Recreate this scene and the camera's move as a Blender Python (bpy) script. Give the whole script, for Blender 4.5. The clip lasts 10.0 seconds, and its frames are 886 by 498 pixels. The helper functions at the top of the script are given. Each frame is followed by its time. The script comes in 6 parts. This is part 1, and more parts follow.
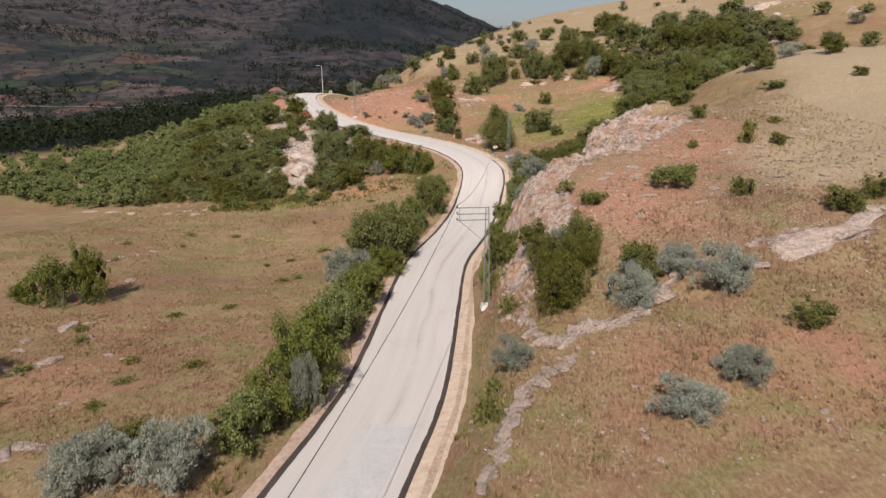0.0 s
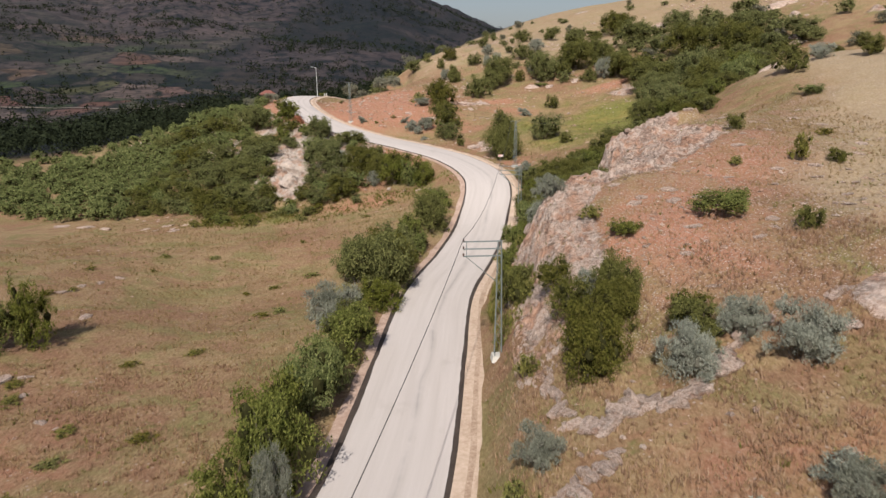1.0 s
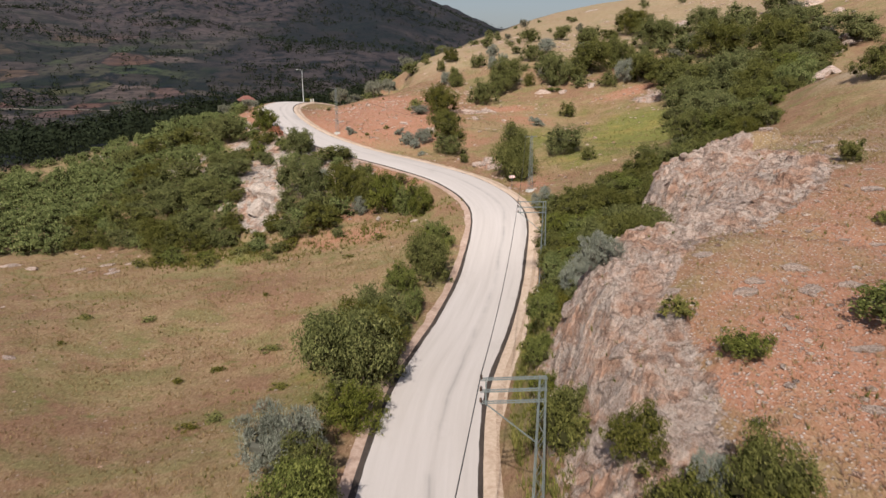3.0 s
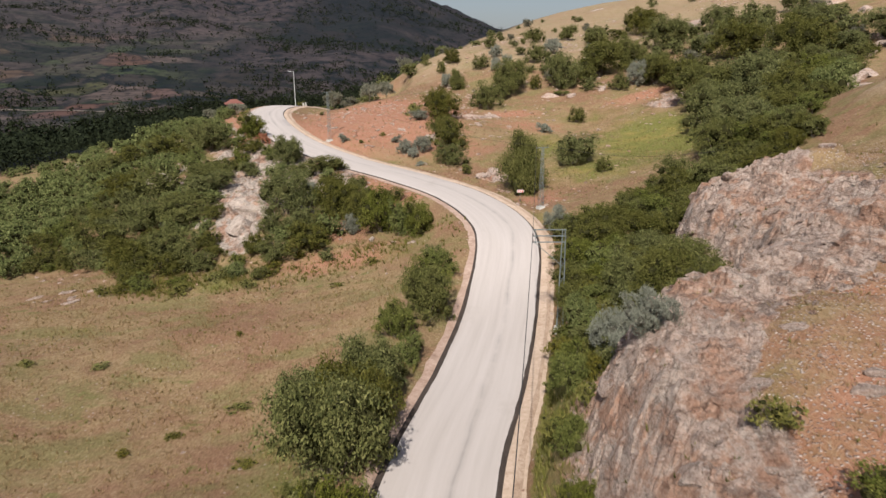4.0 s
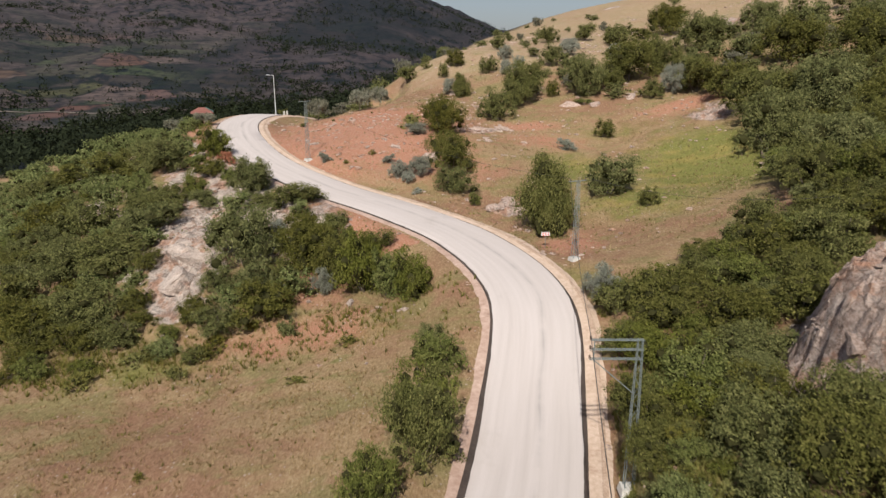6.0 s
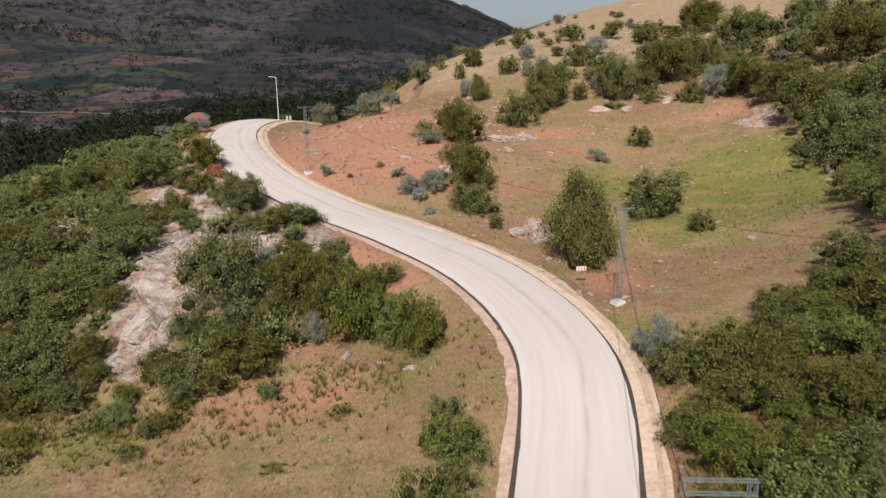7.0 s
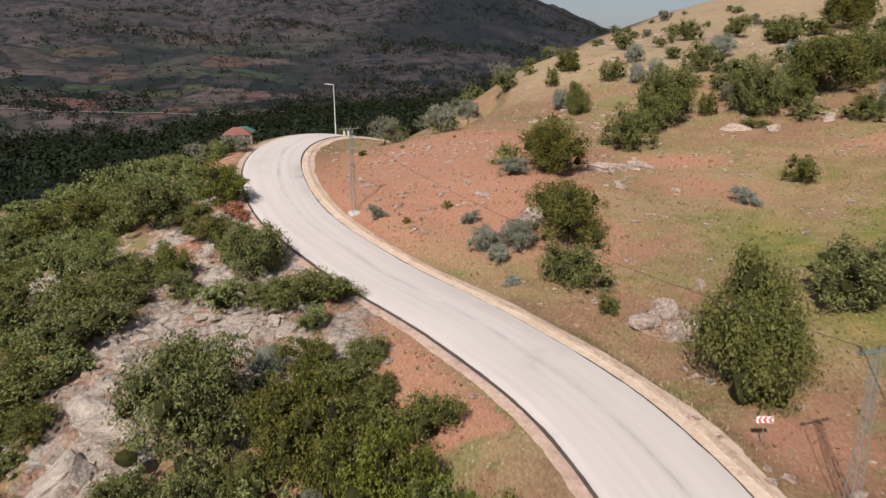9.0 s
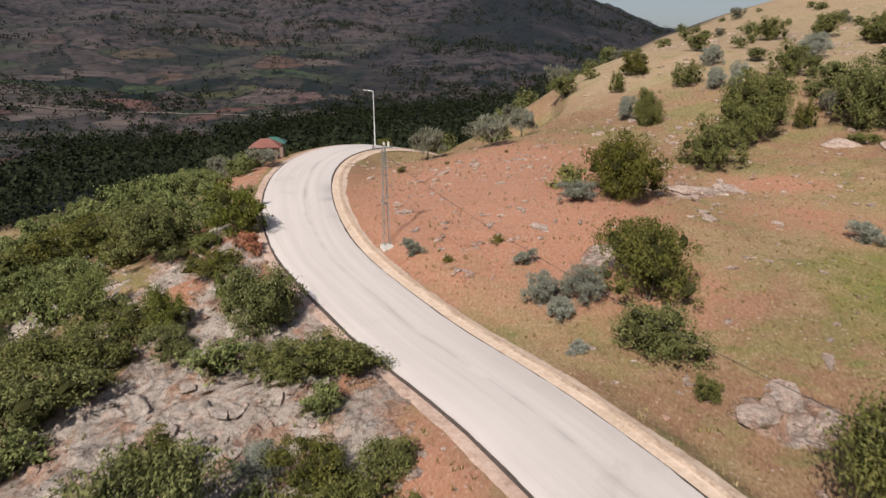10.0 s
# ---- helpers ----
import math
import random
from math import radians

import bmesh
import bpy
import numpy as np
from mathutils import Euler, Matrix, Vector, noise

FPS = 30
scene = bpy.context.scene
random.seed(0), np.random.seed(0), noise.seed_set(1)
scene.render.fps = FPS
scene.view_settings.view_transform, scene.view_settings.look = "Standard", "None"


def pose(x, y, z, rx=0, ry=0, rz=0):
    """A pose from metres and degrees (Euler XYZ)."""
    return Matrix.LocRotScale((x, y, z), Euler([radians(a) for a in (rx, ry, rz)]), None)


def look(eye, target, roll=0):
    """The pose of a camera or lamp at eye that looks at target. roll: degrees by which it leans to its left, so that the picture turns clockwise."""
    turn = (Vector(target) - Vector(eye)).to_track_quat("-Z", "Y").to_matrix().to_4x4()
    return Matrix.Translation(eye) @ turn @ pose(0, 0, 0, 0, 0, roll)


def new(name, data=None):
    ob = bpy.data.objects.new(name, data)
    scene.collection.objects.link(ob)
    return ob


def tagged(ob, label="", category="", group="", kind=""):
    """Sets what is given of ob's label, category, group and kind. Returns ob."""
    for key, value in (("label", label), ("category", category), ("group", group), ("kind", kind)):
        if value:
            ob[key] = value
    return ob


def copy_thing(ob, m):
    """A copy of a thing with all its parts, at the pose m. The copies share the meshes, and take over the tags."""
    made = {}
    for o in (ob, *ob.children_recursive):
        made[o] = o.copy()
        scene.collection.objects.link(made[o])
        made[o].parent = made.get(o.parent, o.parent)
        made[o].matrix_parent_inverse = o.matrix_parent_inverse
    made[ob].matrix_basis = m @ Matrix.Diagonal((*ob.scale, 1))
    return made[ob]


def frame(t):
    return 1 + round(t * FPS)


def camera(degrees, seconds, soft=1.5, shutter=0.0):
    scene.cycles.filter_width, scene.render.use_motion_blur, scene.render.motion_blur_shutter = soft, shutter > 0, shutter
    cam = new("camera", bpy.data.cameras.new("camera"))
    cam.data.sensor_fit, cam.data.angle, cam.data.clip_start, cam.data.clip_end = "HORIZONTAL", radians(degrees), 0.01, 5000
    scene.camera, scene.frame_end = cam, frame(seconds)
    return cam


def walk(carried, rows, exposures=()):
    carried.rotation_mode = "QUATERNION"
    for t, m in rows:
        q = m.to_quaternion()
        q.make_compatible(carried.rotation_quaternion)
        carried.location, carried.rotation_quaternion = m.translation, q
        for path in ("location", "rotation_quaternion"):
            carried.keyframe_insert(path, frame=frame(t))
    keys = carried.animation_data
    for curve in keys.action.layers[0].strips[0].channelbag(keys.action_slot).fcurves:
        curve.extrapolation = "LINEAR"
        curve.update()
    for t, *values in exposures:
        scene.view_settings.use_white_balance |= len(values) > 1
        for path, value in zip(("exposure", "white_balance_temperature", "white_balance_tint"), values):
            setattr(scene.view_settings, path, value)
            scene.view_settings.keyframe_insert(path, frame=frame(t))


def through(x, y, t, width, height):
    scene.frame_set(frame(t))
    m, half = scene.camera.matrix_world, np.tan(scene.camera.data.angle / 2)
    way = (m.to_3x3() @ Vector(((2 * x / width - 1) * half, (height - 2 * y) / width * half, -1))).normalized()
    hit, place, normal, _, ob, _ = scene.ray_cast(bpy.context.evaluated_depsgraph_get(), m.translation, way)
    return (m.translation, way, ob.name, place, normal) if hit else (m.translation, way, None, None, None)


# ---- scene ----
cam = camera(65.1, 10.0, 1.5, 0.25)
PATH = [
    (0, (1.824, -3.204, 24.279), (1.801, -1.283, 23.723), -0.3),
    (0.5, (1.647, 2.035, 24.341), (1.625, 3.957, 23.785), -0.3),
    (1, (1.424, 7.631, 24.374), (1.402, 9.552, 23.819), -0.3),
    (1.5, (1.29, 13.129, 24.326), (1.269, 15.05, 23.771), -0.3),
    (2, (1.198, 18.978, 24.359), (1.178, 20.899, 23.805), -0.3),
    (2.5, (1.189, 24.349, 24.361), (1.169, 26.27, 23.807), -0.3),
    (2.7, (1.155, 26.584, 24.366), (1.134, 28.506, 23.812), -0.3),
    (3.8, (0.78, 38.798, 24.415), (0.762, 40.719, 23.861), -0.1),
    (4, (0.767, 41.046, 24.436), (0.747, 42.968, 23.883), -0.2),
    (4.3, (0.78, 44.38, 24.416), (0.765, 46.303, 23.867), -0.5),
    (4.5, (0.76, 46.687, 24.408), (0.739, 48.609, 23.856), -0.2),
    (5, (0.627, 52.912, 24.421), (0.606, 54.834, 23.869), -0.2),
    (5.5, (0.576, 58.779, 24.374), (0.554, 60.701, 23.823), -0.2),
    (5.7, (0.52, 61.228, 24.37), (0.5, 63.151, 23.82), -0.1),
    (6.8, (0.277, 75.184, 24.46), (0.221, 77.105, 23.907), -0.1),
    (7, (0.198, 77.665, 24.458), (0.13, 79.586, 23.905), -0.2),
    (7.5, (-0.085, 83.721, 24.435), (-0.186, 85.641, 23.884), -0.2),
    (8, (-0.36, 90.221, 24.499), (-0.512, 92.138, 23.948), -0.2),
    (8.5, (-0.804, 96.517, 24.534), (-1.02, 98.427, 23.984), -0.3),
    (9, (-1.435, 103.171, 24.648), (-1.731, 105.071, 24.098), -0.4),
    (9.5, (-2.322, 109.409, 24.773), (-2.686, 111.297, 24.221), -0.5),
    (10, (-3.41, 115.773, 24.958), (-3.843, 117.647, 24.41), -0.6),
]
walk(cam, [(t, look(eye, target, roll)) for t, eye, target, roll in PATH], [(0.0, 0.08), (10.0, 0.08)])

# ---- light ----
world = bpy.data.worlds.new("world")
scene.world = world
world.use_nodes = True
wn, wl = world.node_tree.nodes, world.node_tree.links
SUN_AZ, SUN_EL = 190.0, 43.0   # degrees clockwise from +y, degrees up
sky = wn.new("ShaderNodeTexSky")
sky.sky_type, sky.sun_disc = "NISHITA", False
sky.sun_elevation, sky.sun_rotation = radians(SUN_EL), radians(SUN_AZ)
sky.air_density, sky.dust_density, sky.ozone_density = 1.0, 1.0, 3.0
veil = wn.new("ShaderNodeMix")   # thin cloud over the whole sky
veil.data_type = "RGBA"
veil.inputs[0].default_value = 0.45
veil.inputs[7].default_value = (5.0, 5.2, 6.4, 1)
wl.new(sky.outputs[0], veil.inputs[6])
wn["Background"].inputs["Strength"].default_value = 0.068
wl.new(veil.outputs[2], wn["Background"].inputs["Color"])
sun_data = bpy.data.lights.new("sun", "SUN")
sun_data.energy, sun_data.angle, sun_data.color = 5.0, radians(0.6), (1.0, 0.95, 0.88)
sun = new("sun", sun_data)
toward = Vector((math.sin(radians(SUN_AZ)) * math.cos(radians(SUN_EL)), math.cos(radians(SUN_AZ)) * math.cos(radians(SUN_EL)), math.sin(radians(SUN_EL))))
sun.matrix_world = look(toward * 100, (0, 0, 0))


# ---- materials ----
class Nodes:
    """A node material in the making."""

    def __init__(self, name, rough=0.85, metal=0.0, spec=0.3):
        self.mat = bpy.data.materials.new(name)
        self.mat.use_nodes = True
        self.tree = self.mat.node_tree
        self.bsdf = self.tree.nodes["Principled BSDF"]
        self.bsdf.inputs["Roughness"].default_value = rough
        self.bsdf.inputs["Metallic"].default_value = metal
        self.bsdf.inputs["Specular IOR Level"].default_value = spec
        self.place = self.add("ShaderNodeTexCoord").outputs["Object"]

    def add(self, kind):
        return self.tree.nodes.new(kind)

    def put(self, value, socket):
        if hasattr(value, "is_linked"):
            self.tree.links.new(value, socket)
        elif isinstance(value, tuple) and len(value) == 3 and socket.type == "RGBA":
            socket.default_value = (*value, 1)
        else:
            socket.default_value = value

    def noise(self, scale, detail=4, rough=0.6, stretch=None, twist=0.0):
        n = self.add("ShaderNodeTexNoise")
        n.inputs["Scale"].default_value, n.inputs["Detail"].default_value = scale, detail
        n.inputs["Roughness"].default_value, n.inputs["Distortion"].default_value = rough, twist
        self.put(self.stretched(stretch) if stretch else self.place, n.inputs["Vector"])
        return n.outputs["Fac"]

    def stretched(self, s, turn=(0, 0, 0)):
        m = self.add("ShaderNodeMapping")
        m.inputs["Scale"].default_value, m.inputs["Rotation"].default_value = s, turn
        self.put(self.place, m.inputs["Vector"])
        return m.outputs[0]

    def cells(self, scale, feature="F1", stretch=None):
        n = self.add("ShaderNodeTexVoronoi")
        n.feature = feature
        n.inputs["Scale"].default_value = scale
        self.put(self.stretched(stretch) if stretch else self.place, n.inputs["Vector"])
        return n.outputs["Distance"]

    def ramp(self, fac, *stops):
        r = self.add("ShaderNodeValToRGB")
        e = r.color_ramp.elements
        while len(e) < len(stops):
            e.new(0.5)
        for el, (p, c) in zip(e, stops):
            el.position = p
            el.color = (*c, 1) if isinstance(c, tuple) else (c, c, c, 1)
        self.put(fac, r.inputs[0])
        return r.outputs[0]

    def mix(self, fac, a, b, kind="MIX"):
        m = self.add("ShaderNodeMix")
        m.data_type, m.blend_type = "RGBA", kind
        self.put(fac, m.inputs[0])
        self.put(a, m.inputs[6])
        self.put(b, m.inputs[7])
        return m.outputs[2]

    def math(self, op, a, b=0.0, c=0.0):
        m = self.add("ShaderNodeMath")
        m.operation, m.use_clamp = op, False
        for v, s in zip((a, b, c), m.inputs):
            self.put(v, s)
        return m.outputs[0]

    def layer(self, name):
        a = self.add("ShaderNodeAttribute")
        a.attribute_name = name
        return a

    def split(self, colour):
        s = self.add("ShaderNodeSeparateColor")
        self.put(colour, s.inputs[0])
        return s.outputs

    def finish(self, colour, bump=None, distance=0.05, strength=0.6, rough=None):
        self.put(colour, self.bsdf.inputs["Base Color"])
        if rough is not None:
            self.put(rough, self.bsdf.inputs["Roughness"])
        if bump is not None:
            b = self.add("ShaderNodeBump")
            b.inputs["Distance"].default_value, b.inputs["Strength"].default_value = distance, strength
            self.put(bump, b.inputs["Height"])
            self.put(b.outputs[0], self.bsdf.inputs["Normal"])
        return self.mat


def limestone_colours(n, lichen=0.0):
    """Pale pink limestone, grey where lichen sits, rusty where soil has washed over it; and its relief."""
    broad = n.noise(0.25, 5, 0.65)
    coarse = n.noise(1.3, 7, 0.75)
    fine = n.noise(7.0, 7, 0.85)
    mixed = n.math("MULTIPLY_ADD", fine, 0.6, n.math("MULTIPLY", coarse, 0.4))
    pale = n.ramp(mixed, (0.37, (0.15, 0.098, 0.080)), (0.44, (0.44, 0.31, 0.248)), (0.51, (0.62, 0.475, 0.395)), (0.60, (0.76, 0.64, 0.56)))
    grey = n.ramp(mixed, (0.36, (0.18, 0.145, 0.118)), (0.44, (0.53, 0.45, 0.385)), (0.56, (0.76, 0.685, 0.605)))
    rust = n.ramp(mixed, (0.36, (0.30, 0.14, 0.085)), (0.48, (0.52, 0.285, 0.185)), (0.60, (0.64, 0.42, 0.31)))
    grown_over = n.math("ADD", n.ramp(broad, (0.56, 0.0), (0.70, 0.4)), lichen)
    col = n.mix(n.math("MINIMUM", grown_over, 0.85), pale, grey)
    col = n.mix(n.ramp(n.noise(0.38, 5, 0.65, (1.3, 0.8, 1.0), 0.4), (0.49, 0.0), (0.60, 0.8)), col, rust)
    bent = n.add("ShaderNodeVectorMath")
    bent.operation = "MULTIPLY_ADD"
    wobble = n.add("ShaderNodeTexNoise")
    wobble.inputs["Scale"].default_value, wobble.inputs["Detail"].default_value = 0.8, 7
    wobble.inputs["Roughness"].default_value = 0.75
    n.put(n.place, wobble.inputs["Vector"])
    n.put(wobble.outputs["Color"], bent.inputs[0])
    bent.inputs[1].default_value = (2.6, 2.6, 2.6)
    n.put(n.stretched((0.55, 1.0, 2.2), (0.25, 0.1, 0.6)), bent.inputs[2])
    crack = n.add("ShaderNodeTexVoronoi")
    crack.feature = "DISTANCE_TO_EDGE"
    crack.inputs["Scale"].default_value = 0.6
    n.put(bent.outputs[0], crack.inputs["Vector"])
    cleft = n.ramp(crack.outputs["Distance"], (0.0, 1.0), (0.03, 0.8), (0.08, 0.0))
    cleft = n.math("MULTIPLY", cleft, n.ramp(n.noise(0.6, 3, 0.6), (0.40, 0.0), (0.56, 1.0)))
    shatter = n.add("ShaderNodeTexVoronoi")
    shatter.feature = "DISTANCE_TO_EDGE"
    shatter.inputs["Scale"].default_value = 1.9
    n.put(bent.outputs[0], shatter.inputs["Vector"])
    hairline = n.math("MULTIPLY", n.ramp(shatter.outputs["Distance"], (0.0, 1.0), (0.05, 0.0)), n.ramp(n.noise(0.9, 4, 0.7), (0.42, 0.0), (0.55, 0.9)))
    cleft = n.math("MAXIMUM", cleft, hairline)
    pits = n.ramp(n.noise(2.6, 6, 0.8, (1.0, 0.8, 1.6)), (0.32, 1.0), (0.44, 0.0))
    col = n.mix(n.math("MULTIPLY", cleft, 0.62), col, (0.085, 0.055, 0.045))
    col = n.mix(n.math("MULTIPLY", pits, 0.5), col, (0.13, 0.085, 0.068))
    relief = n.math("ADD", n.math("MULTIPLY", fine, 0.9), n.math("MULTIPLY", coarse, 1.6))
    relief = n.math("SUBTRACT", relief, n.math("MULTIPLY", n.math("ADD", cleft, pits), 0.3))
    return col, relief


def make_ground_material():
    n = Nodes("dry_ground", 0.95, spec=0.15)
    cover = n.split(n.layer("cover").outputs["Color"])
    far = n.split(n.layer("distance").outputs["Color"])
    big, mid = n.noise(0.05, 4, 0.55), n.noise(0.4, 5, 0.65)
    blades = n.noise(5.0, 5, 0.75, (1.0, 0.5, 1.0))
    speck = n.noise(16.0, 3, 0.7)
    straw = n.ramp(blades, (0.25, (0.172, 0.110, 0.053)), (0.5, (0.308, 0.210, 0.112)), (0.75, (0.45, 0.335, 0.205)))
    tawny = n.ramp(blades, (0.25, (0.145, 0.073, 0.042)), (0.5, (0.262, 0.148, 0.088)), (0.75, (0.38, 0.25, 0.160)))
    patchy = n.math("MULTIPLY_ADD", mid, 0.45, n.math("MULTIPLY", big, 0.6))
    col = n.mix(n.ramp(patchy, (0.46, 0.0), (0.60, 1.0)), straw, tawny)
    sward = n.ramp(blades, (0.3, (0.110, 0.105, 0.036)), (0.55, (0.210, 0.195, 0.074)), (0.75, (0.32, 0.29, 0.135)))
    col = n.mix(n.ramp(n.noise(0.11, 5, 0.65, (1.0, 1.5, 1.0), 0.6), (0.49, 0.0), (0.60, 0.6)), col, sward)
    green = n.ramp(blades, (0.3, (0.095, 0.100, 0.026)), (0.55, (0.200, 0.192, 0.055)), (0.75, (0.33, 0.295, 0.105)))
    green = n.mix(n.ramp(n.noise(0.16, 5, 0.65, (1.0, 1.6, 1.0)), (0.50, 0.0), (0.62, 0.7)), green, n.ramp(blades, (0.3, (0.20, 0.15, 0.045)), (0.7, (0.38, 0.30, 0.10))))
    wet = n.math("MULTIPLY_ADD", mid, 0.9, n.math("MULTIPLY_ADD", cover[2], 1.5, -0.75))
    col = n.mix(n.ramp(wet, (0.25, 0.0), (0.6, 1.0)), col, green)
    tuft = n.ramp(n.noise(0.38, 5, 0.7, (0.7, 1.2, 1.0)), (0.59, 0.0), (0.69, 0.75))
    col = n.mix(tuft, col, n.ramp(blades, (0.3, (0.095, 0.105, 0.028)), (0.7, (0.215, 0.215, 0.070))))
    soil = n.ramp(n.math("MULTIPLY_ADD", speck, 0.5, n.math("MULTIPLY", blades, 0.5)), (0.3, (0.225, 0.092, 0.052)), (0.5, (0.395, 0.190, 0.116)), (0.64, (0.50, 0.315, 0.235)), (0.72, (0.62, 0.48, 0.40)))
    bare = n.math("MULTIPLY_ADD", mid, 0.9, n.math("MULTIPLY_ADD", cover[1], 1.5, -0.75))
    col = n.mix(n.ramp(bare, (0.24, 0.0), (0.66, 1.0)), col, soil)
    turf = n.split(n.layer("turf").outputs["Color"])
    bleached = n.ramp(blades, (0.25, (0.23, 0.158, 0.090)), (0.5, (0.395, 0.295, 0.185)), (0.75, (0.55, 0.44, 0.315)))
    sparse = n.math("MULTIPLY_ADD", mid, 0.9, n.math("MULTIPLY_ADD", turf[0], 1.3, -0.7))
    col = n.mix(n.ramp(sparse, (0.18, 0.0), (0.62, 0.9)), col, bleached)
    shards = n.add("ShaderNodeTexVoronoi")
    shards.inputs["Scale"].default_value, shards.inputs["Randomness"].default_value = 4.6, 1.0
    n.put(n.stretched((1.0, 1.5, 1.0), (0, 0, 0.5)), shards.inputs["Vector"])
    shard_tone = n.ramp(n.split(shards.outputs["Color"])[0], (0.1, (0.33, 0.22, 0.175)), (0.5, (0.50, 0.385, 0.325)), (0.9, (0.68, 0.575, 0.52)))
    shard = n.ramp(shards.outputs["Distance"], (0.20, 1.0), (0.38, 0.0))
    strewn = n.math("MULTIPLY_ADD", n.noise(0.7, 5, 0.7), 1.2, n.math("MULTIPLY_ADD", turf[1], 1.3, -0.82))
    shard = n.math("MULTIPLY", shard, n.ramp(strewn, (0.30, 0.0), (0.55, 1.0)))
    col = n.mix(shard, col, shard_tone)
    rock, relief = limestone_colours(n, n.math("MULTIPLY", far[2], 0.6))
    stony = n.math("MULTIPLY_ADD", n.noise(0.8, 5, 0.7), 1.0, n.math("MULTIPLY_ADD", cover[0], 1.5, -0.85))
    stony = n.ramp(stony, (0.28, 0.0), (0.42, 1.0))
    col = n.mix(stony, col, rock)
    chips = n.ramp(n.cells(1.6), (0.10, 1.0), (0.17, 0.0))
    chips = n.math("MULTIPLY", chips, n.ramp(n.noise(0.15, 3), (0.46, 0.0), (0.58, 0.9)))
    col = n.mix(chips, col, (0.42, 0.33, 0.28))
    # the valley and the mountains beyond: ploughed red fields, terraces, hedges, dark scrub; cloud shadow is put into
    # all these colours
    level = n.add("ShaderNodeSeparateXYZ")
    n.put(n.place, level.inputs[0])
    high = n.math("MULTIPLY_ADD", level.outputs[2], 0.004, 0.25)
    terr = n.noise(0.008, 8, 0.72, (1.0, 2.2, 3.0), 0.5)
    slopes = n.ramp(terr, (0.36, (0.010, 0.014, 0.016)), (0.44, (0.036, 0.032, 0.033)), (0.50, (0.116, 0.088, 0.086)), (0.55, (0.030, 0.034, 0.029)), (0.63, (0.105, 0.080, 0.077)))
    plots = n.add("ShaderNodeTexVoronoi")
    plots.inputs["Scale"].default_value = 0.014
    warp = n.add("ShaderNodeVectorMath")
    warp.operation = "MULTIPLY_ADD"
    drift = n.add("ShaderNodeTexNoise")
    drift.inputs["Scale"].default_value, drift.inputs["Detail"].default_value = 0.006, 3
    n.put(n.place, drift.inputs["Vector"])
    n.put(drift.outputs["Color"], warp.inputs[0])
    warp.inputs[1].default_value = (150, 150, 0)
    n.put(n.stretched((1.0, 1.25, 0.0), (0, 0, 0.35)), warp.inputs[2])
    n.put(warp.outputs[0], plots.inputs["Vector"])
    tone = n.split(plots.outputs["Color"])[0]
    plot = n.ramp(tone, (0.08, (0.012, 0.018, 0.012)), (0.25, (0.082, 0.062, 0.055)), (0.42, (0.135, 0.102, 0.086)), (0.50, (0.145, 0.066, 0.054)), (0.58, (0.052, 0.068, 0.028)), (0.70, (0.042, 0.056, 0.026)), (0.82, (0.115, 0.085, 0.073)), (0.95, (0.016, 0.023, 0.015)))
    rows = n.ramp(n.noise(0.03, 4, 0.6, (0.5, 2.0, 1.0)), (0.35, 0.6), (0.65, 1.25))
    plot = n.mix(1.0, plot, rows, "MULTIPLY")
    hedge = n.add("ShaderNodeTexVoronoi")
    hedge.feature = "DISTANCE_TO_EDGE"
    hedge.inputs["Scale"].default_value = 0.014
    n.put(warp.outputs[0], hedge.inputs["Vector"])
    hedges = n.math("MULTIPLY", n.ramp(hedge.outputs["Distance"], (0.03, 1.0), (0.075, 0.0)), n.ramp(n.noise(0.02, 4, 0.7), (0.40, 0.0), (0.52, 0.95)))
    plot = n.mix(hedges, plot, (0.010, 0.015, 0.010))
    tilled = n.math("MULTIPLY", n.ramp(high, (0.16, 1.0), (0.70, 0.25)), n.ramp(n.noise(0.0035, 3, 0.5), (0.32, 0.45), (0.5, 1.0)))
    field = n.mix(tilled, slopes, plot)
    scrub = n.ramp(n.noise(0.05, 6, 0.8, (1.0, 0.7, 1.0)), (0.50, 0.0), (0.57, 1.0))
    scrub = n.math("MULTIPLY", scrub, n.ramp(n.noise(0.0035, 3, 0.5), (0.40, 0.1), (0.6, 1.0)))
    clouded_hills = n.mix(n.math("MULTIPLY", scrub, 0.85), field, (0.007, 0.011, 0.014))
    # woodland ground, its shade put into the colour
    clouded_hills = n.mix(n.math("MULTIPLY", far[1], 0.9), clouded_hills, (0.009, 0.013, 0.014))
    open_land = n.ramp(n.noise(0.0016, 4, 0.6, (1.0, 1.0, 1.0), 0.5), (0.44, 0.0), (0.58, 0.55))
    clouded_hills = n.mix(open_land, clouded_hills, n.ramp(n.noise(0.03, 6, 0.75), (0.43, (0.006, 0.010, 0.012)), (0.49, (0.076, 0.057, 0.057)), (0.62, (0.130, 0.096, 0.092))))
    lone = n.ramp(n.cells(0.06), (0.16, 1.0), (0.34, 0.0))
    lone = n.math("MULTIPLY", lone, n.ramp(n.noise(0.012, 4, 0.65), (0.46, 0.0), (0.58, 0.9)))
    clouded_hills = n.mix(lone, clouded_hills, (0.005, 0.009, 0.010))
    # a last darkening towards blue for cloud shadow, slightly stronger with height
    clouded_hills = n.mix(n.ramp(high, (0.15, 0.20), (0.9, 0.28)), clouded_hills, (0.010, 0.014, 0.026))
    col = n.mix(far[0], col, clouded_hills)
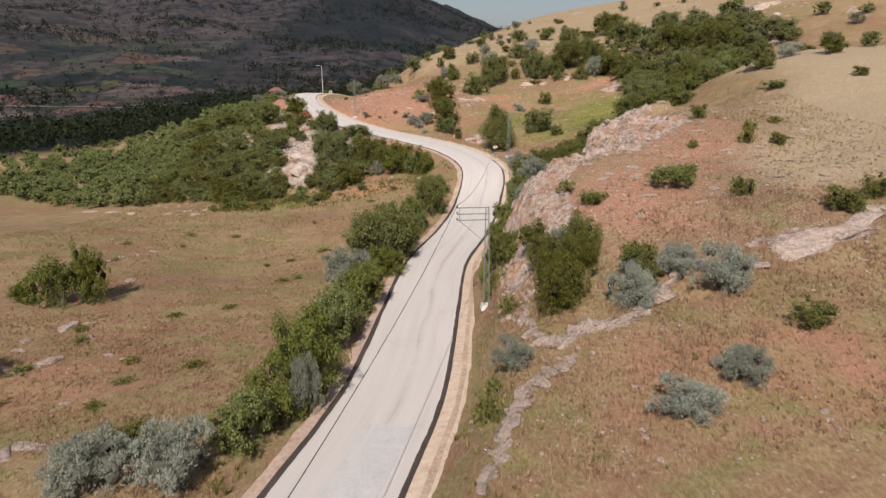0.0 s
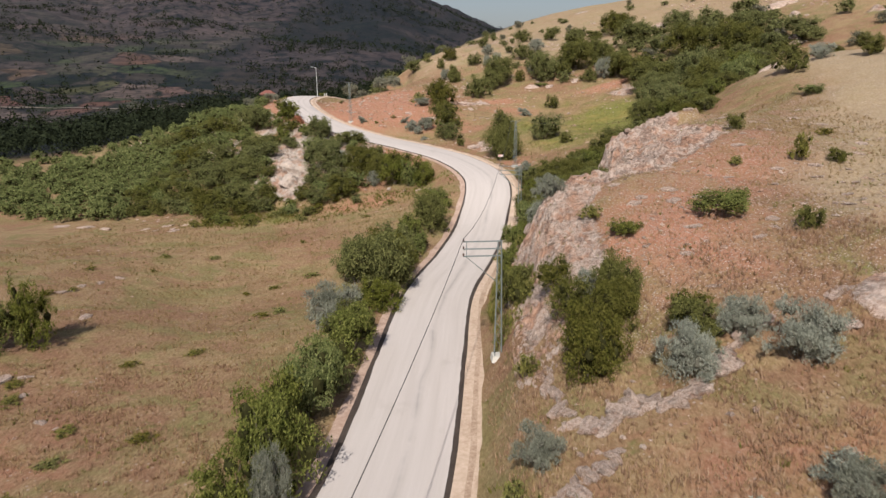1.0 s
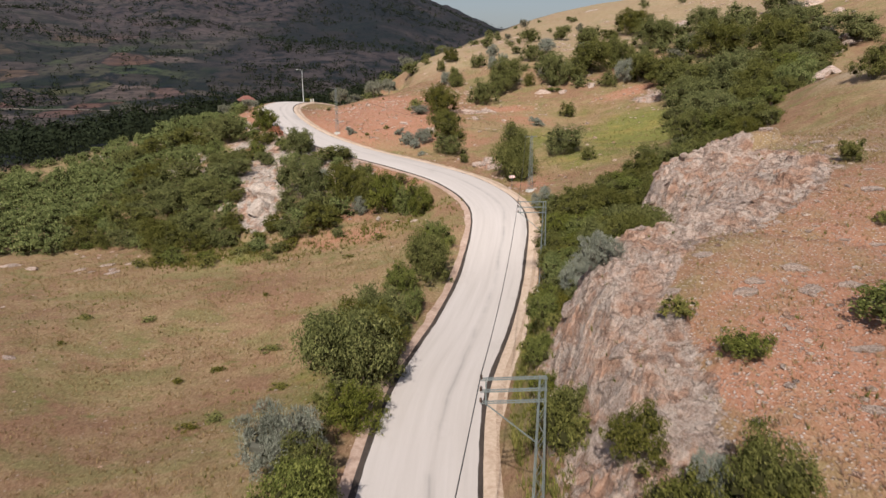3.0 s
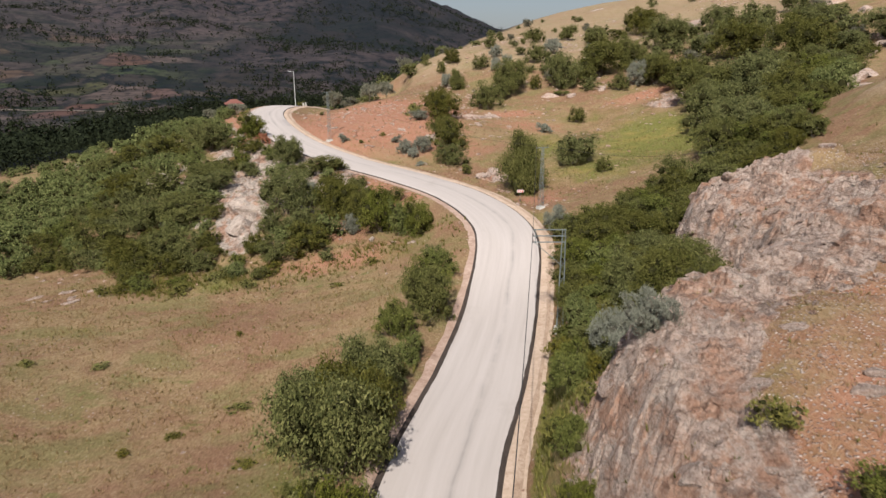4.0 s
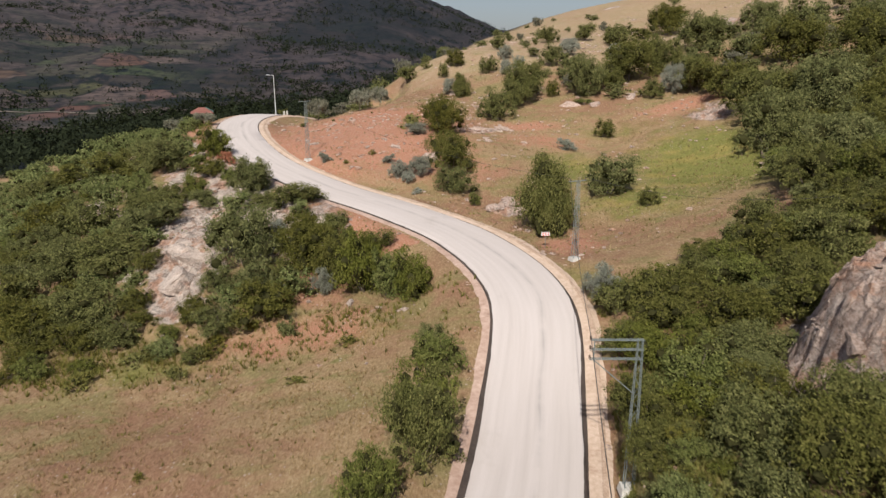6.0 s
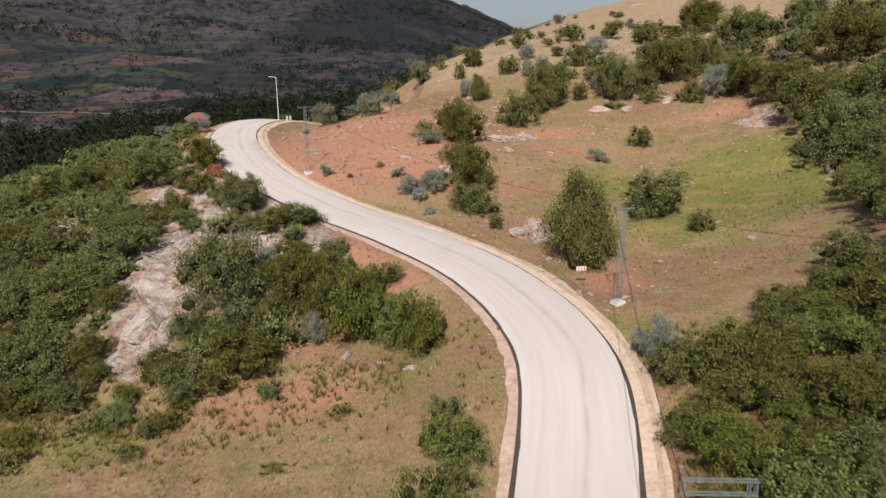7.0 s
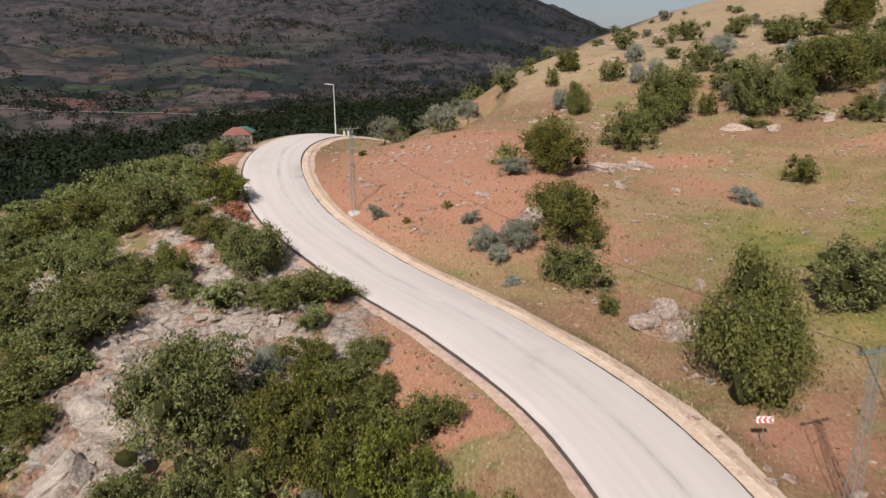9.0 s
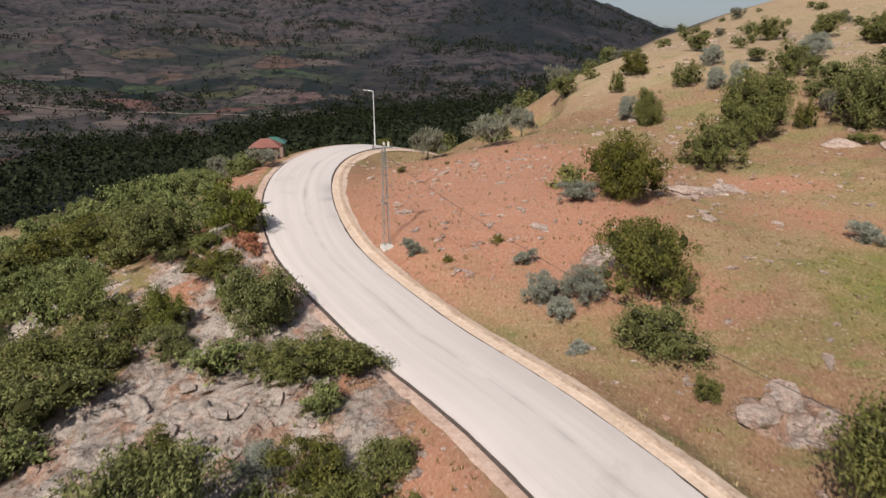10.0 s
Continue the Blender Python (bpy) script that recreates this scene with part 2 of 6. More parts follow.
    ground_relief = n.math("ADD", n.math("MULTIPLY", blades, 0.7), n.math("MULTIPLY_ADD", shard, 0.5, n.math("MULTIPLY", speck, 0.3)))
    mixed = n.mix(stony, ground_relief, n.math("MULTIPLY", relief, 1.5))
    return n.finish(col, mixed, 0.2, 0.9)


def make_road_material():
    n = Nodes("chipped_road", 0.92, spec=0.2)
    lane = n.layer("lane").outputs["Vector"]
    m = n.add("ShaderNodeMapping")
    m.inputs["Scale"].default_value = (1.0, 0.035, 1.0)
    n.put(lane, m.inputs["Vector"])
    streak = n.add("ShaderNodeTexNoise")
    streak.inputs["Scale"].default_value, streak.inputs["Detail"].default_value, streak.inputs["Roughness"].default_value = 1.6, 4, 0.55
    n.put(m.outputs[0], streak.inputs["Vector"])
    base = n.ramp(streak.outputs["Fac"], (0.25, (0.50, 0.44, 0.405)), (0.45, (0.55, 0.487, 0.45)), (0.65, (0.585, 0.52, 0.485)))
    stones = n.noise(34.0, 3, 0.8)
    base = n.mix(n.ramp(stones, (0.3, 0.3), (0.6, 0.0)), base, (0.33, 0.29, 0.26))
    s = n.add("ShaderNodeSeparateXYZ")
    n.put(lane, s.inputs[0])
    wander = n.math("MULTIPLY_ADD", n.noise(0.07, 3, 0.5), 1.6, -0.8)
    seam = n.math("ABSOLUTE", n.math("SUBTRACT", n.math("ADD", s.outputs[0], wander), 0.75))
    seam = n.ramp(seam, (0.03, 1.0), (0.12, 0.5), (0.45, 0.0))
    seam = n.math("MULTIPLY", seam, n.ramp(n.noise(0.12, 4, 0.7), (0.40, 0.0), (0.6, 0.5)))
    base = n.mix(seam, base, (0.26, 0.235, 0.22))
    blot = n.ramp(n.noise(0.22, 5, 0.7, (1.0, 0.6, 1.0)), (0.60, 0.0), (0.74, 0.35))
    base = n.mix(blot, base, (0.36, 0.31, 0.27))
    return n.finish(base, stones, 0.02, 0.5)


def simple(name, stops, scale, rough=0.85, metal=0.0, bump=0.02, second=None, spec=0.3):
    """A surface of one stuff, varied at two scales."""
    n = Nodes(name, rough, metal, spec)
    a, b = n.noise(scale, 5, 0.65), n.noise(scale * 0.12, 3, 0.5)
    col = n.ramp(n.math("MULTIPLY_ADD", a, 0.65, n.math("MULTIPLY", b, 0.35)), *stops)
    if second:
        col = n.mix(n.ramp(n.noise(scale * 0.3, 4, 0.7), (0.55, 0.0), (0.7, 0.7)), col, second)
    return n.finish(col, a, bump, 0.6)


def leafy(name, dark, mid, light, through=0.16):
    """Leaves: each one a shade of its own, with some light passing through them."""
    n = Nodes(name, 0.8, spec=0.08)
    geo = n.add("ShaderNodeNewGeometry")
    own = n.add("ShaderNodeObjectInfo")
    patch = n.noise(1.3, 3, 0.6)
    f = n.math("MULTIPLY_ADD", geo.outputs["Random Per Island"], 0.5, n.math("MULTIPLY", patch, 0.5))
    col = n.ramp(f, (0.20, dark), (0.5, mid), (0.8, light))
    tone = n.add("ShaderNodeHueSaturation")
    n.put(n.math("MULTIPLY_ADD", own.outputs["Random"], 0.020, 0.485), tone.inputs["Hue"])
    n.put(n.math("MULTIPLY_ADD", own.outputs["Random"], -0.25, 1.05), tone.inputs["Saturation"])
    n.put(n.math("MULTIPLY_ADD", own.outputs["Random"], 0.4, 0.8), tone.inputs["Value"])
    n.put(col, tone.inputs["Color"])
    n.finish(tone.outputs[0])
    t = n.add("ShaderNodeBsdfTranslucent")
    n.put(tone.outputs[0], t.inputs["Color"])
    m = n.add("ShaderNodeMixShader")
    m.inputs[0].default_value = through
    n.tree.links.new(n.bsdf.outputs[0], m.inputs[1])
    n.tree.links.new(t.outputs[0], m.inputs[2])
    n.tree.links.new(m.outputs[0], n.tree.nodes["Material Output"].inputs["Surface"])
    return n.mat


def make_rock_material(name="limestone", lichen=0.0):
    n = Nodes(name, 0.95, spec=0.15)
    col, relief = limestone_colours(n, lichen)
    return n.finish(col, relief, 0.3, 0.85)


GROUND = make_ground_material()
CHIPS = make_road_material()
ROCK = make_rock_material()
GREY_ROCK = make_rock_material("lichened_limestone", 0.5)
BITUMEN = simple("bitumen", ((0.3, (0.035, 0.026, 0.022)), (0.7, (0.10, 0.075, 0.062))), 6.0, 0.75)
PATCH = simple("fresh_chippings", ((0.3, (0.39, 0.365, 0.35)), (0.7, (0.58, 0.545, 0.52))), 9.0, 0.92)
SAND_RIGHT = simple("tan_sand", ((0.3, (0.42, 0.30, 0.215)), (0.7, (0.66, 0.51, 0.40))), 3.0, 0.95, second=(0.36, 0.23, 0.155))
SAND_LEFT = simple("pink_spoil", ((0.3, (0.33, 0.21, 0.155)), (0.7, (0.58, 0.43, 0.35))), 2.5, 0.95, second=(0.24, 0.15, 0.11))
SPOIL = simple("grader_spoil", ((0.3, (0.26, 0.165, 0.11)), (0.5, (0.44, 0.315, 0.23)), (0.7, (0.60, 0.46, 0.36))), 5.0, 0.95, bump=0.06, second=(0.22, 0.135, 0.09))
BARK = simple("bark", ((0.3, (0.09, 0.07, 0.05)), (0.7, (0.22, 0.18, 0.14))), 8.0, 0.9)
OAK = leafy("oak_leaves", (0.044, 0.052, 0.012), (0.126, 0.130, 0.030), (0.226, 0.214, 0.060))
FRESH = leafy("fresh_leaves", (0.048, 0.062, 0.012), (0.136, 0.156, 0.032), (0.255, 0.262, 0.068))
# crown cores: the shade among leaves and twigs is put into these colours
TWIG_SHADE = simple("twig_shade", ((0.3, (0.022, 0.022, 0.008)), (0.7, (0.050, 0.048, 0.018))), 4.0, 0.95, spec=0.05)
GREY_TWIG_SHADE = simple("grey_twig_shade", ((0.3, (0.07, 0.065, 0.05)), (0.7, (0.12, 0.115, 0.09))), 4.0, 0.95, spec=0.05)
SILVER = leafy("silver_leaves", (0.12, 0.128, 0.094), (0.245, 0.255, 0.195), (0.395, 0.40, 0.315), 0.15)
OLIVE = leafy("olive_leaves", (0.08, 0.08, 0.05), (0.18, 0.175, 0.115), (0.30, 0.29, 0.21), 0.15)
YELLOW = leafy("yellowing_leaves", (0.07, 0.072, 0.014), (0.17, 0.165, 0.032), (0.31, 0.28, 0.06))
RUSTY = leafy("withered_leaves", (0.18, 0.07, 0.03), (0.40, 0.17, 0.085), (0.55, 0.28, 0.15))
# distant leaves, near black: the shade of the clouds is in their colour
CLOUDED_WOODS = leafy("clouded_leaves", (0.009, 0.013, 0.006), (0.016, 0.022, 0.009), (0.026, 0.034, 0.014), 0.1)
STRAW = leafy("straw", (0.21, 0.145, 0.06), (0.36, 0.255, 0.115), (0.50, 0.385, 0.20), 0.4)
TAWNY_BLADES = leafy("tawny_grass", (0.20, 0.102, 0.055), (0.34, 0.20, 0.115), (0.48, 0.33, 0.20), 0.4)
GREEN_BLADES = leafy("green_blades", (0.075, 0.085, 0.018), (0.17, 0.17, 0.038), (0.32, 0.285, 0.075), 0.3)
STEEL = simple("galvanised_steel", ((0.3, (0.16, 0.185, 0.18)), (0.7, (0.26, 0.29, 0.28))), 12.0, 0.55, 0.3, 0.004)
CONCRETE = simple("concrete", ((0.3, (0.42, 0.40, 0.36)), (0.7, (0.62, 0.59, 0.54))), 6.0, 0.9)
CABLE = simple("black_cable", ((0.3, (0.02, 0.02, 0.02)), (0.7, (0.05, 0.05, 0.05))), 10.0, 0.6)
PORCELAIN = simple("brown_porcelain", ((0.3, (0.10, 0.06, 0.04)), (0.7, (0.16, 0.10, 0.07))), 10.0, 0.3)
RED_PAINT = simple("red_sign_film", ((0.3, (0.50, 0.03, 0.03)), (0.7, (0.62, 0.05, 0.04))), 6.0, 0.4, bump=0.001)
WHITE_PAINT = simple("white_sign_film", ((0.3, (0.72, 0.72, 0.70)), (0.7, (0.82, 0.82, 0.80))), 6.0, 0.4, bump=0.001)
ROOF_RED = simple("red_roof_tiles", ((0.3, (0.17, 0.065, 0.05)), (0.7, (0.27, 0.115, 0.09))), 5.0, 0.85)
ROOF_GREEN = simple("green_sheet_roof", ((0.3, (0.035, 0.095, 0.075)), (0.7, (0.06, 0.15, 0.12))), 4.0, 0.5)
PLASTER = simple("kiosk_plaster", ((0.3, (0.20, 0.13, 0.10)), (0.7, (0.33, 0.23, 0.18))), 5.0, 0.9)
DARK_GLASS = simple("dark_window", ((0.3, (0.02, 0.02, 0.025)), (0.7, (0.05, 0.05, 0.06))), 3.0, 0.1, bump=0.001)
LAMP_HEAD = simple("lamp_housing", ((0.3, (0.60, 0.61, 0.60)), (0.7, (0.74, 0.74, 0.73))), 10.0, 0.4, 0.2, 0.002)
FAR_ROAD = simple("far_gravel", ((0.3, (0.13, 0.105, 0.09)), (0.7, (0.20, 0.165, 0.14))), 0.05, 0.95)


# ---- lie of the land ----
ROAD = [(-14.0, -45.0, 8.0), (-10.2, -10.0, 4.8), (-7.5, 8.0, 3.2), (-5.0, 26.0, 1.6), (-2.4, 42.1, 0.5), (-1.2, 59.6, -0.1), (0.0, 76.9, -0.6), (3.4, 93.5, -1.0), (6.2, 109.4, -0.4),
        (7.6, 124.7, 2.7), (2.9, 138.5, 4.1), (-5.8, 150.0, 4.9), (-17.7, 161.2, 6.0), (-28.7, 172.9, 7.9), (-37.0, 188.0, 9.8), (-41.2, 203.0, 10.8),
        (-40.2, 214.0, 11.2), (-36.0, 223.0, 10.2), (-29.0, 232.0, 7.4), (-18.0, 241.0, 4.0)]
ROAD_HALF = 3.8


def lattice(i, j, seed):
    h = (i * 374761393 + j * 668265263 + seed * 974711) & 0x7FFFFFFF
    h = ((h ^ (h >> 13)) * 1274126177) & 0x7FFFFFFF
    return ((h ^ (h >> 16)) & 0xFFFF) / 65535.0


def value_noise(x, y, seed):
    i, j = np.floor(x).astype(np.int64), np.floor(y).astype(np.int64)
    u, v = x - i, y - j
    u, v = u * u * (3 - 2 * u), v * v * (3 - 2 * v)
    a, b = lattice(i, j, seed), lattice(i + 1, j, seed)
    c, d = lattice(i, j + 1, seed), lattice(i + 1, j + 1, seed)
    return (a * (1 - u) + b * u) * (1 - v) + (c * (1 - u) + d * u) * v


def fbm(x, y, size, octaves=4, seed=1, gain=0.5):
    total, amp, norm = 0.0, 1.0, 0.0
    for k in range(octaves):
        f = 2.0 ** k / size
        total = total + amp * (value_noise(x * f + 17.3 * k, y * f - 9.1 * k, seed + k) * 2 - 1)
        norm += amp
        amp *= gain
    return total / norm


def smooth(a, b, v):
    s = np.clip((v - a) / (b - a), 0, 1)
    return s * s * (3 - 2 * s)


def curve_through(points, n=14):
    c = np.array(points, float)
    p = np.vstack([2 * c[0] - c[1], c, 2 * c[-1] - c[-2]])
    out = []
    for i in range(1, len(p) - 2):
        k0, k1, k2, k3 = p[i - 1:i + 3]
        for s in np.arange(n) / n:
            out.append(0.5 * (2 * k1 + (k2 - k0) * s + (2 * k0 - 5 * k1 + 4 * k2 - k3) * s * s + (3 * k1 - k0 - 3 * k2 + k3) * s ** 3))
    out.append(c[-1])
    return np.array(out)


def along(line, x, y):
    """Signed distance to the line (right of its way is positive), the height of its nearest place, and how far along it that is."""
    x, y = np.asarray(x, float).ravel(), np.asarray(y, float).ravel()
    if len(x) <= 64:
        a, v = line[:-1], np.diff(line, axis=0)
        size = np.hypot(v[:, 0], v[:, 1])
        px, py = x[:, None] - a[:, 0], y[:, None] - a[:, 1]
        s = np.clip((px * v[:, 0] + py * v[:, 1]) / (size * size), 0, 1)
        dx, dy = px - s * v[:, 0], py - s * v[:, 1]
        d2 = dx * dx + dy * dy
        k, i = np.argmin(d2, 1), np.arange(len(x))
        side = np.sign(v[k, 1] * dx[i, k] - v[k, 0] * dy[i, k])
        before = np.concatenate([[0.0], np.cumsum(size)])
        return side * np.sqrt(d2[i, k]), a[k, 2] + s[i, k] * v[k, 2], before[k] + s[i, k] * size[k]
    best, side, level, where = np.full(x.shape, 1e18), np.zeros(x.shape), np.zeros(x.shape), np.zeros(x.shape)
    run = 0.0
    for a, b in zip(line[:-1], line[1:]):
        vx, vy = b[0] - a[0], b[1] - a[1]
        size = math.hypot(vx, vy)
        s = np.clip(((x - a[0]) * vx + (y - a[1]) * vy) / (size * size), 0, 1)
        dx, dy = x - a[0] - s * vx, y - a[1] - s * vy
        d2 = dx * dx + dy * dy
        near = d2 < best
        best = np.where(near, d2, best)
        side = np.where(near, np.sign(vy * dx - vx * dy), side)
        level = np.where(near, a[2] + s * (b[2] - a[2]), level)
        where = np.where(near, run + s * size, where)
        run += size
    return side * np.sqrt(best), level, where


road_line = curve_through(ROAD, 6)
# the foot of the rock face beside the road: x, y, height of the face
FACE = [(6.2, 44.0, 0.5), (7.0, 54.0, 2.5), (7.6, 62.0, 4.0), (7.6, 72.0, 5.5), (9.4, 79.5, 5.0), (13.2, 83.5, 5.0), (18.5, 86.0, 4.0), (21.8, 90.5, 4.5), (19.8, 97.0, 6.5), (20.8, 104.5, 7.0), (25.5, 110.5, 4.5), (34.0, 117.0, 0.5)]
face_line = curve_through(FACE, 4)
EAST_RISE, NORTH_RISE = 0.24, 0.15
HILLS_WEST = [
    (-20, 25, 0.64, 20), (-25, 58, -2.10, 20), (-52, 60, 1.85, 25), (-14, 85, -2.01, 12), (-30, 98, -2.68, 18), (-60, 100, 0.92, 25),
    (-16, 122, -1.41, 11), (-38, 125, -1.60, 16), (-75, 130, -6.33, 28), (-22, 147, 2.92, 11), (-40, 155, 2.73, 13), (-65, 165, 1.49, 20),
    (-30, 172, 4.78, 13), (-45, 192, 4.09, 14), (-60, 212, 8.97, 20), (-90, 195, -4.15, 25),
]
HILLS_EAST = [
    (22, 30, 1.67, 16), (45, 38, -1.69, 24), (17, 60, -0.71, 9), (33, 62, 6.49, 18), (65, 75, 0.58, 28), (24, 86, 0.10, 10),
    (45, 95, 2.14, 18), (15, 113, -1.96, 9), (32, 122, -1.48, 13), (65, 125, 7.43, 25), (16, 146, -0.19, 12), (40, 152, -2.04, 18),
    (78, 165, -2.28, 30), (0, 176, 3.65, 14), (30, 188, -1.28, 18), (65, 205, 0.30, 28), (110, 200, 6.47, 40), (-15, 208, 6.63, 16),
    (15, 228, 2.62, 22), (8, 268, 8.20, 30), (50, 270, -1.87, 38), (110, 280, 1.25, 45), (30, 330, 2.45, 40), (60, 385, 4.68, 40),
]
# smaller swells and dips over both sides
SWELLS = [
    (-66.0, 213.0, -4.2, 9.0), (-7.0, 254.0, 4.5, 13.0), (-49, 168, 1.02, 10), (-27, 153, -1.17, 7), (-25.5, 131, 1.59, 6), (-36, 163, -0.97, 6), (-51, 137, -1.5, 8), (-83, 197, 1.2, 11),
    (27, 98.5, -1.92, 6), (33, 101, 1.59, 7), (57.5, 132, 2.66, 14), (22, 103, -1.03, 5), (44.7, 163.4, -1.83, 11), (18, 143.5, -0.88, 7), (8.3, 150.4, -0.81, 6), (-12.8, 187, 1.59, 9), (-31, 139.5, 1.99, 5), (32, 83, 0.55, 8),
]


def base_land(x, y):
    s = -0.8 * (x + 62) + 0.6 * (y - 212)
    valley = -50 * smooth(5, 330, s)
    east = 15 * np.log1p(np.exp(np.clip((x - 8) / 15, -40, 40)))
    north = 25 * np.log1p(np.exp(np.clip((y - 170) / 25, -40, 40))) * smooth(-45, 20, x)
    rise = EAST_RISE * 240 * np.tanh(east / 240) + NORTH_RISE * 220 * np.tanh(north / 220)
    d, h, w = along(face_line, x, y)
    face = h * smooth(-0.6, 3.2, d) * (1 - smooth(6, 30, d))
    return valley + face + rise


def natural_land(x, y):
    z = base_land(x, y)
    for cx, cy, h, r in HILLS_WEST + HILLS_EAST + SWELLS:
        z = z + h * np.exp(-((x - cx) ** 2 + (y - cy) ** 2) / (2.0 * r * r))
    return z


def far_land(x, y, z):
    """Valley floor and the mountains beyond it, from 420 m out."""
    r = np.hypot(x, y - 60)
    az = np.degrees(np.arctan2(x, y - 60))
    top = 285 * (1 - 0.78 * smooth(-9, 8, az)) * (1 - 0.3 * smooth(40, 75, np.abs(az + 20)))
    m = -46 + 30 * smooth(800, 1150, r) + top * smooth(950, 2700, r) ** 0.9 + (60 + 60 * fbm(x, y, 500, 2, 60)) * smooth(2400, 4200, r) * (1 - smooth(0, 8, az))
    rough = 12 * fbm(x, y, 90, 3, 39) * smooth(1080, 1400, r) + fbm(x, y, 420, 5, 31) * 55 * smooth(900, 1800, r) + fbm(x, y, 120, 4, 37) * 7 * smooth(500, 1000, r)
    return z + (m + rough - z) * smooth(330, 620, r - 2.2 * np.clip(az, 0, 60))


def ground_z(x, y, fine=True):
    """Height of the ground, with the road's bed cut and filled into it."""
    shape = np.shape(x)
    x, y = np.asarray(x, float).ravel(), np.asarray(y, float).ravel()
    z = natural_land(x, y)
    d, level, w = along(road_line, x, y)
    a = np.abs(d)
    if fine:
        z = z + 0.9 * fbm(x, y, 26, 3, 5) * smooth(9, 30, a) + 0.16 * fbm(x, y, 3.0, 3, 9) * smooth(5, 9, a)
        z = z + ledges(x, y) * smooth(5.5, 8.0, a)
    bed = level - 0.14
    reach = np.where(d > 0, 8.2, 10.5)
    z = bed + (z - bed) * smooth(0, 1, (a - 5.2) / (reach - 5.2))
    z = far_land(x, y, z)
    return z.reshape(shape)


def ledges(x, y):
    """Broken limestone: bedding steps across the rock face, the plateau behind it and the knoll."""
    rock = rockiness(x, y)
    t = fbm(x * 0.55 + y * 0.83, y * 0.55 - x * 0.83, 9.0, 3, 77) * 5 + fbm(x, y, 1.6, 3, 79) * 0.8
    step = (np.floor(t) + smooth(0.75, 1.0, t - np.floor(t))) - t
    return rock * (step * 0.85 + np.abs(fbm(x, y, 2.2, 4, 83)) * 0.9)


OPEN_ROCK = ((-27.5, 134, 4.4, 6.0), (-26, 147, 6.5, 6.0), (-47.5, 166, 6.0, 3.6), (-36.0, 161.5, 4.8, 3.0), (-31, 150.5, 4.8, 4.2), (-40.5, 165, 3.0, 4.5), (-43, 158.5, 4.0, 2.8), (-80.5, 191.5, 4.5, 2.5))


def rockiness(x, y):
    d, h, w = along(face_line, x, y)
    face = smooth(-1.5, 0.5, d) * (1 - smooth(0, 1, (d - 3 - 5 * smooth(66, 78, y)) / 5.5)) * smooth(0.5, 4, h)
    plateau = 0.34 * smooth(0, 6, d) * (1 - smooth(30, 55, d)) * smooth(-0.15, 0.35, fbm(x, y, 12, 4, 91)) * smooth(44, 50, y) * (1 - smooth(130, 150, y))
    knoll = np.exp(-((x + 26) / 13) ** 4 - ((y - 150) / 13) ** 4) * smooth(-0.5, -0.05, fbm(x, y, 9, 3, 93))
    knoll = np.maximum(knoll, np.exp(-((x + 28.5) / 4.5) ** 2 - ((y - 136) / 5) ** 2))
    knoll = np.maximum(knoll, 0.9 * np.exp(-((x + 33 + 0.25 * (y - 165)) / 4) ** 2 - ((y - 170) / 14) ** 2) * smooth(-0.4, 0.0, fbm(x, y, 5, 3, 97)))
    knoll = np.maximum(knoll, 0.8 * np.exp(-((x + 60) / 25) ** 2 - ((y - 178) / 14) ** 2) * smooth(0.05, 0.35, fbm(x, y, 11, 3, 94)))
    for a, b, p, q in OPEN_ROCK:
        knoll = np.maximum(knoll, np.exp(-(((x - a) / p) ** 2 + ((y - b) / q) ** 2) ** 2) * smooth(-0.6, -0.1, fbm(x, y, 4, 3, 99)))
    knoll = np.maximum(knoll, 0.8 * np.exp(-((x + 40) / 26) ** 4 - ((y - 166) / 26) ** 4) * smooth(0.1, 0.3, fbm(x, y, 7, 3, 98)) * (along(road_line, x, y)[0] < -7))
    upper = 0.6 * smooth(15, 40, x) * smooth(140, 190, y) * smooth(0.25, 0.5, fbm(x, y, 16, 3, 95))
    slope = 0.3 * smooth(150, 165, y) * (1 - smooth(230, 300, y)) * smooth(0.12, 0.4, fbm(x, y, 8, 3, 96))
    slabs = np.maximum(0.9 * np.exp(-((x - 8) / 3.6) ** 2 - ((y - 155.5) / 2.6) ** 2), 0.95 * np.exp(-((x - 4.5) / 4) ** 2 - ((y - 191.6) / 2.6) ** 2))
    slabs = np.maximum(slabs, 0.85 * np.exp(-((x + 3.6) / 2.4) ** 2 - ((y - 174) / 4.2) ** 2) * smooth(-0.3, 0.1, fbm(x, y, 3, 3, 101)))
    slabs = np.maximum(slabs, 0.7 * np.exp(-((x - 31) / 5) ** 2 - ((y - 47.5) / 1.6) ** 2))
    return np.clip(np.maximum.reduce([face, plateau, knoll, upper, slope, slabs]), 0, 1)


# ---- ground and road ----
def fast_mesh(name, verts, faces, materials, smooth_shade=True):
    """A mesh from arrays; all faces have the same number of corners."""
    verts, faces = np.asarray(verts, np.float32), np.asarray(faces, np.int32)
    me = bpy.data.meshes.new(name)
    k = faces.shape[1]
    me.vertices.add(len(verts))
    me.vertices.foreach_set("co", verts.ravel())
    me.loops.add(faces.size)
    me.loops.foreach_set("vertex_index", faces.ravel())
    me.polygons.add(len(faces))
    me.polygons.foreach_set("loop_start", np.arange(0, faces.size, k, dtype=np.int32))
    me.polygons.foreach_set("use_smooth", np.full(len(faces), smooth_shade))
    me.update(calc_edges=True)
    for m in materials:
        me.materials.append(m)
    return me


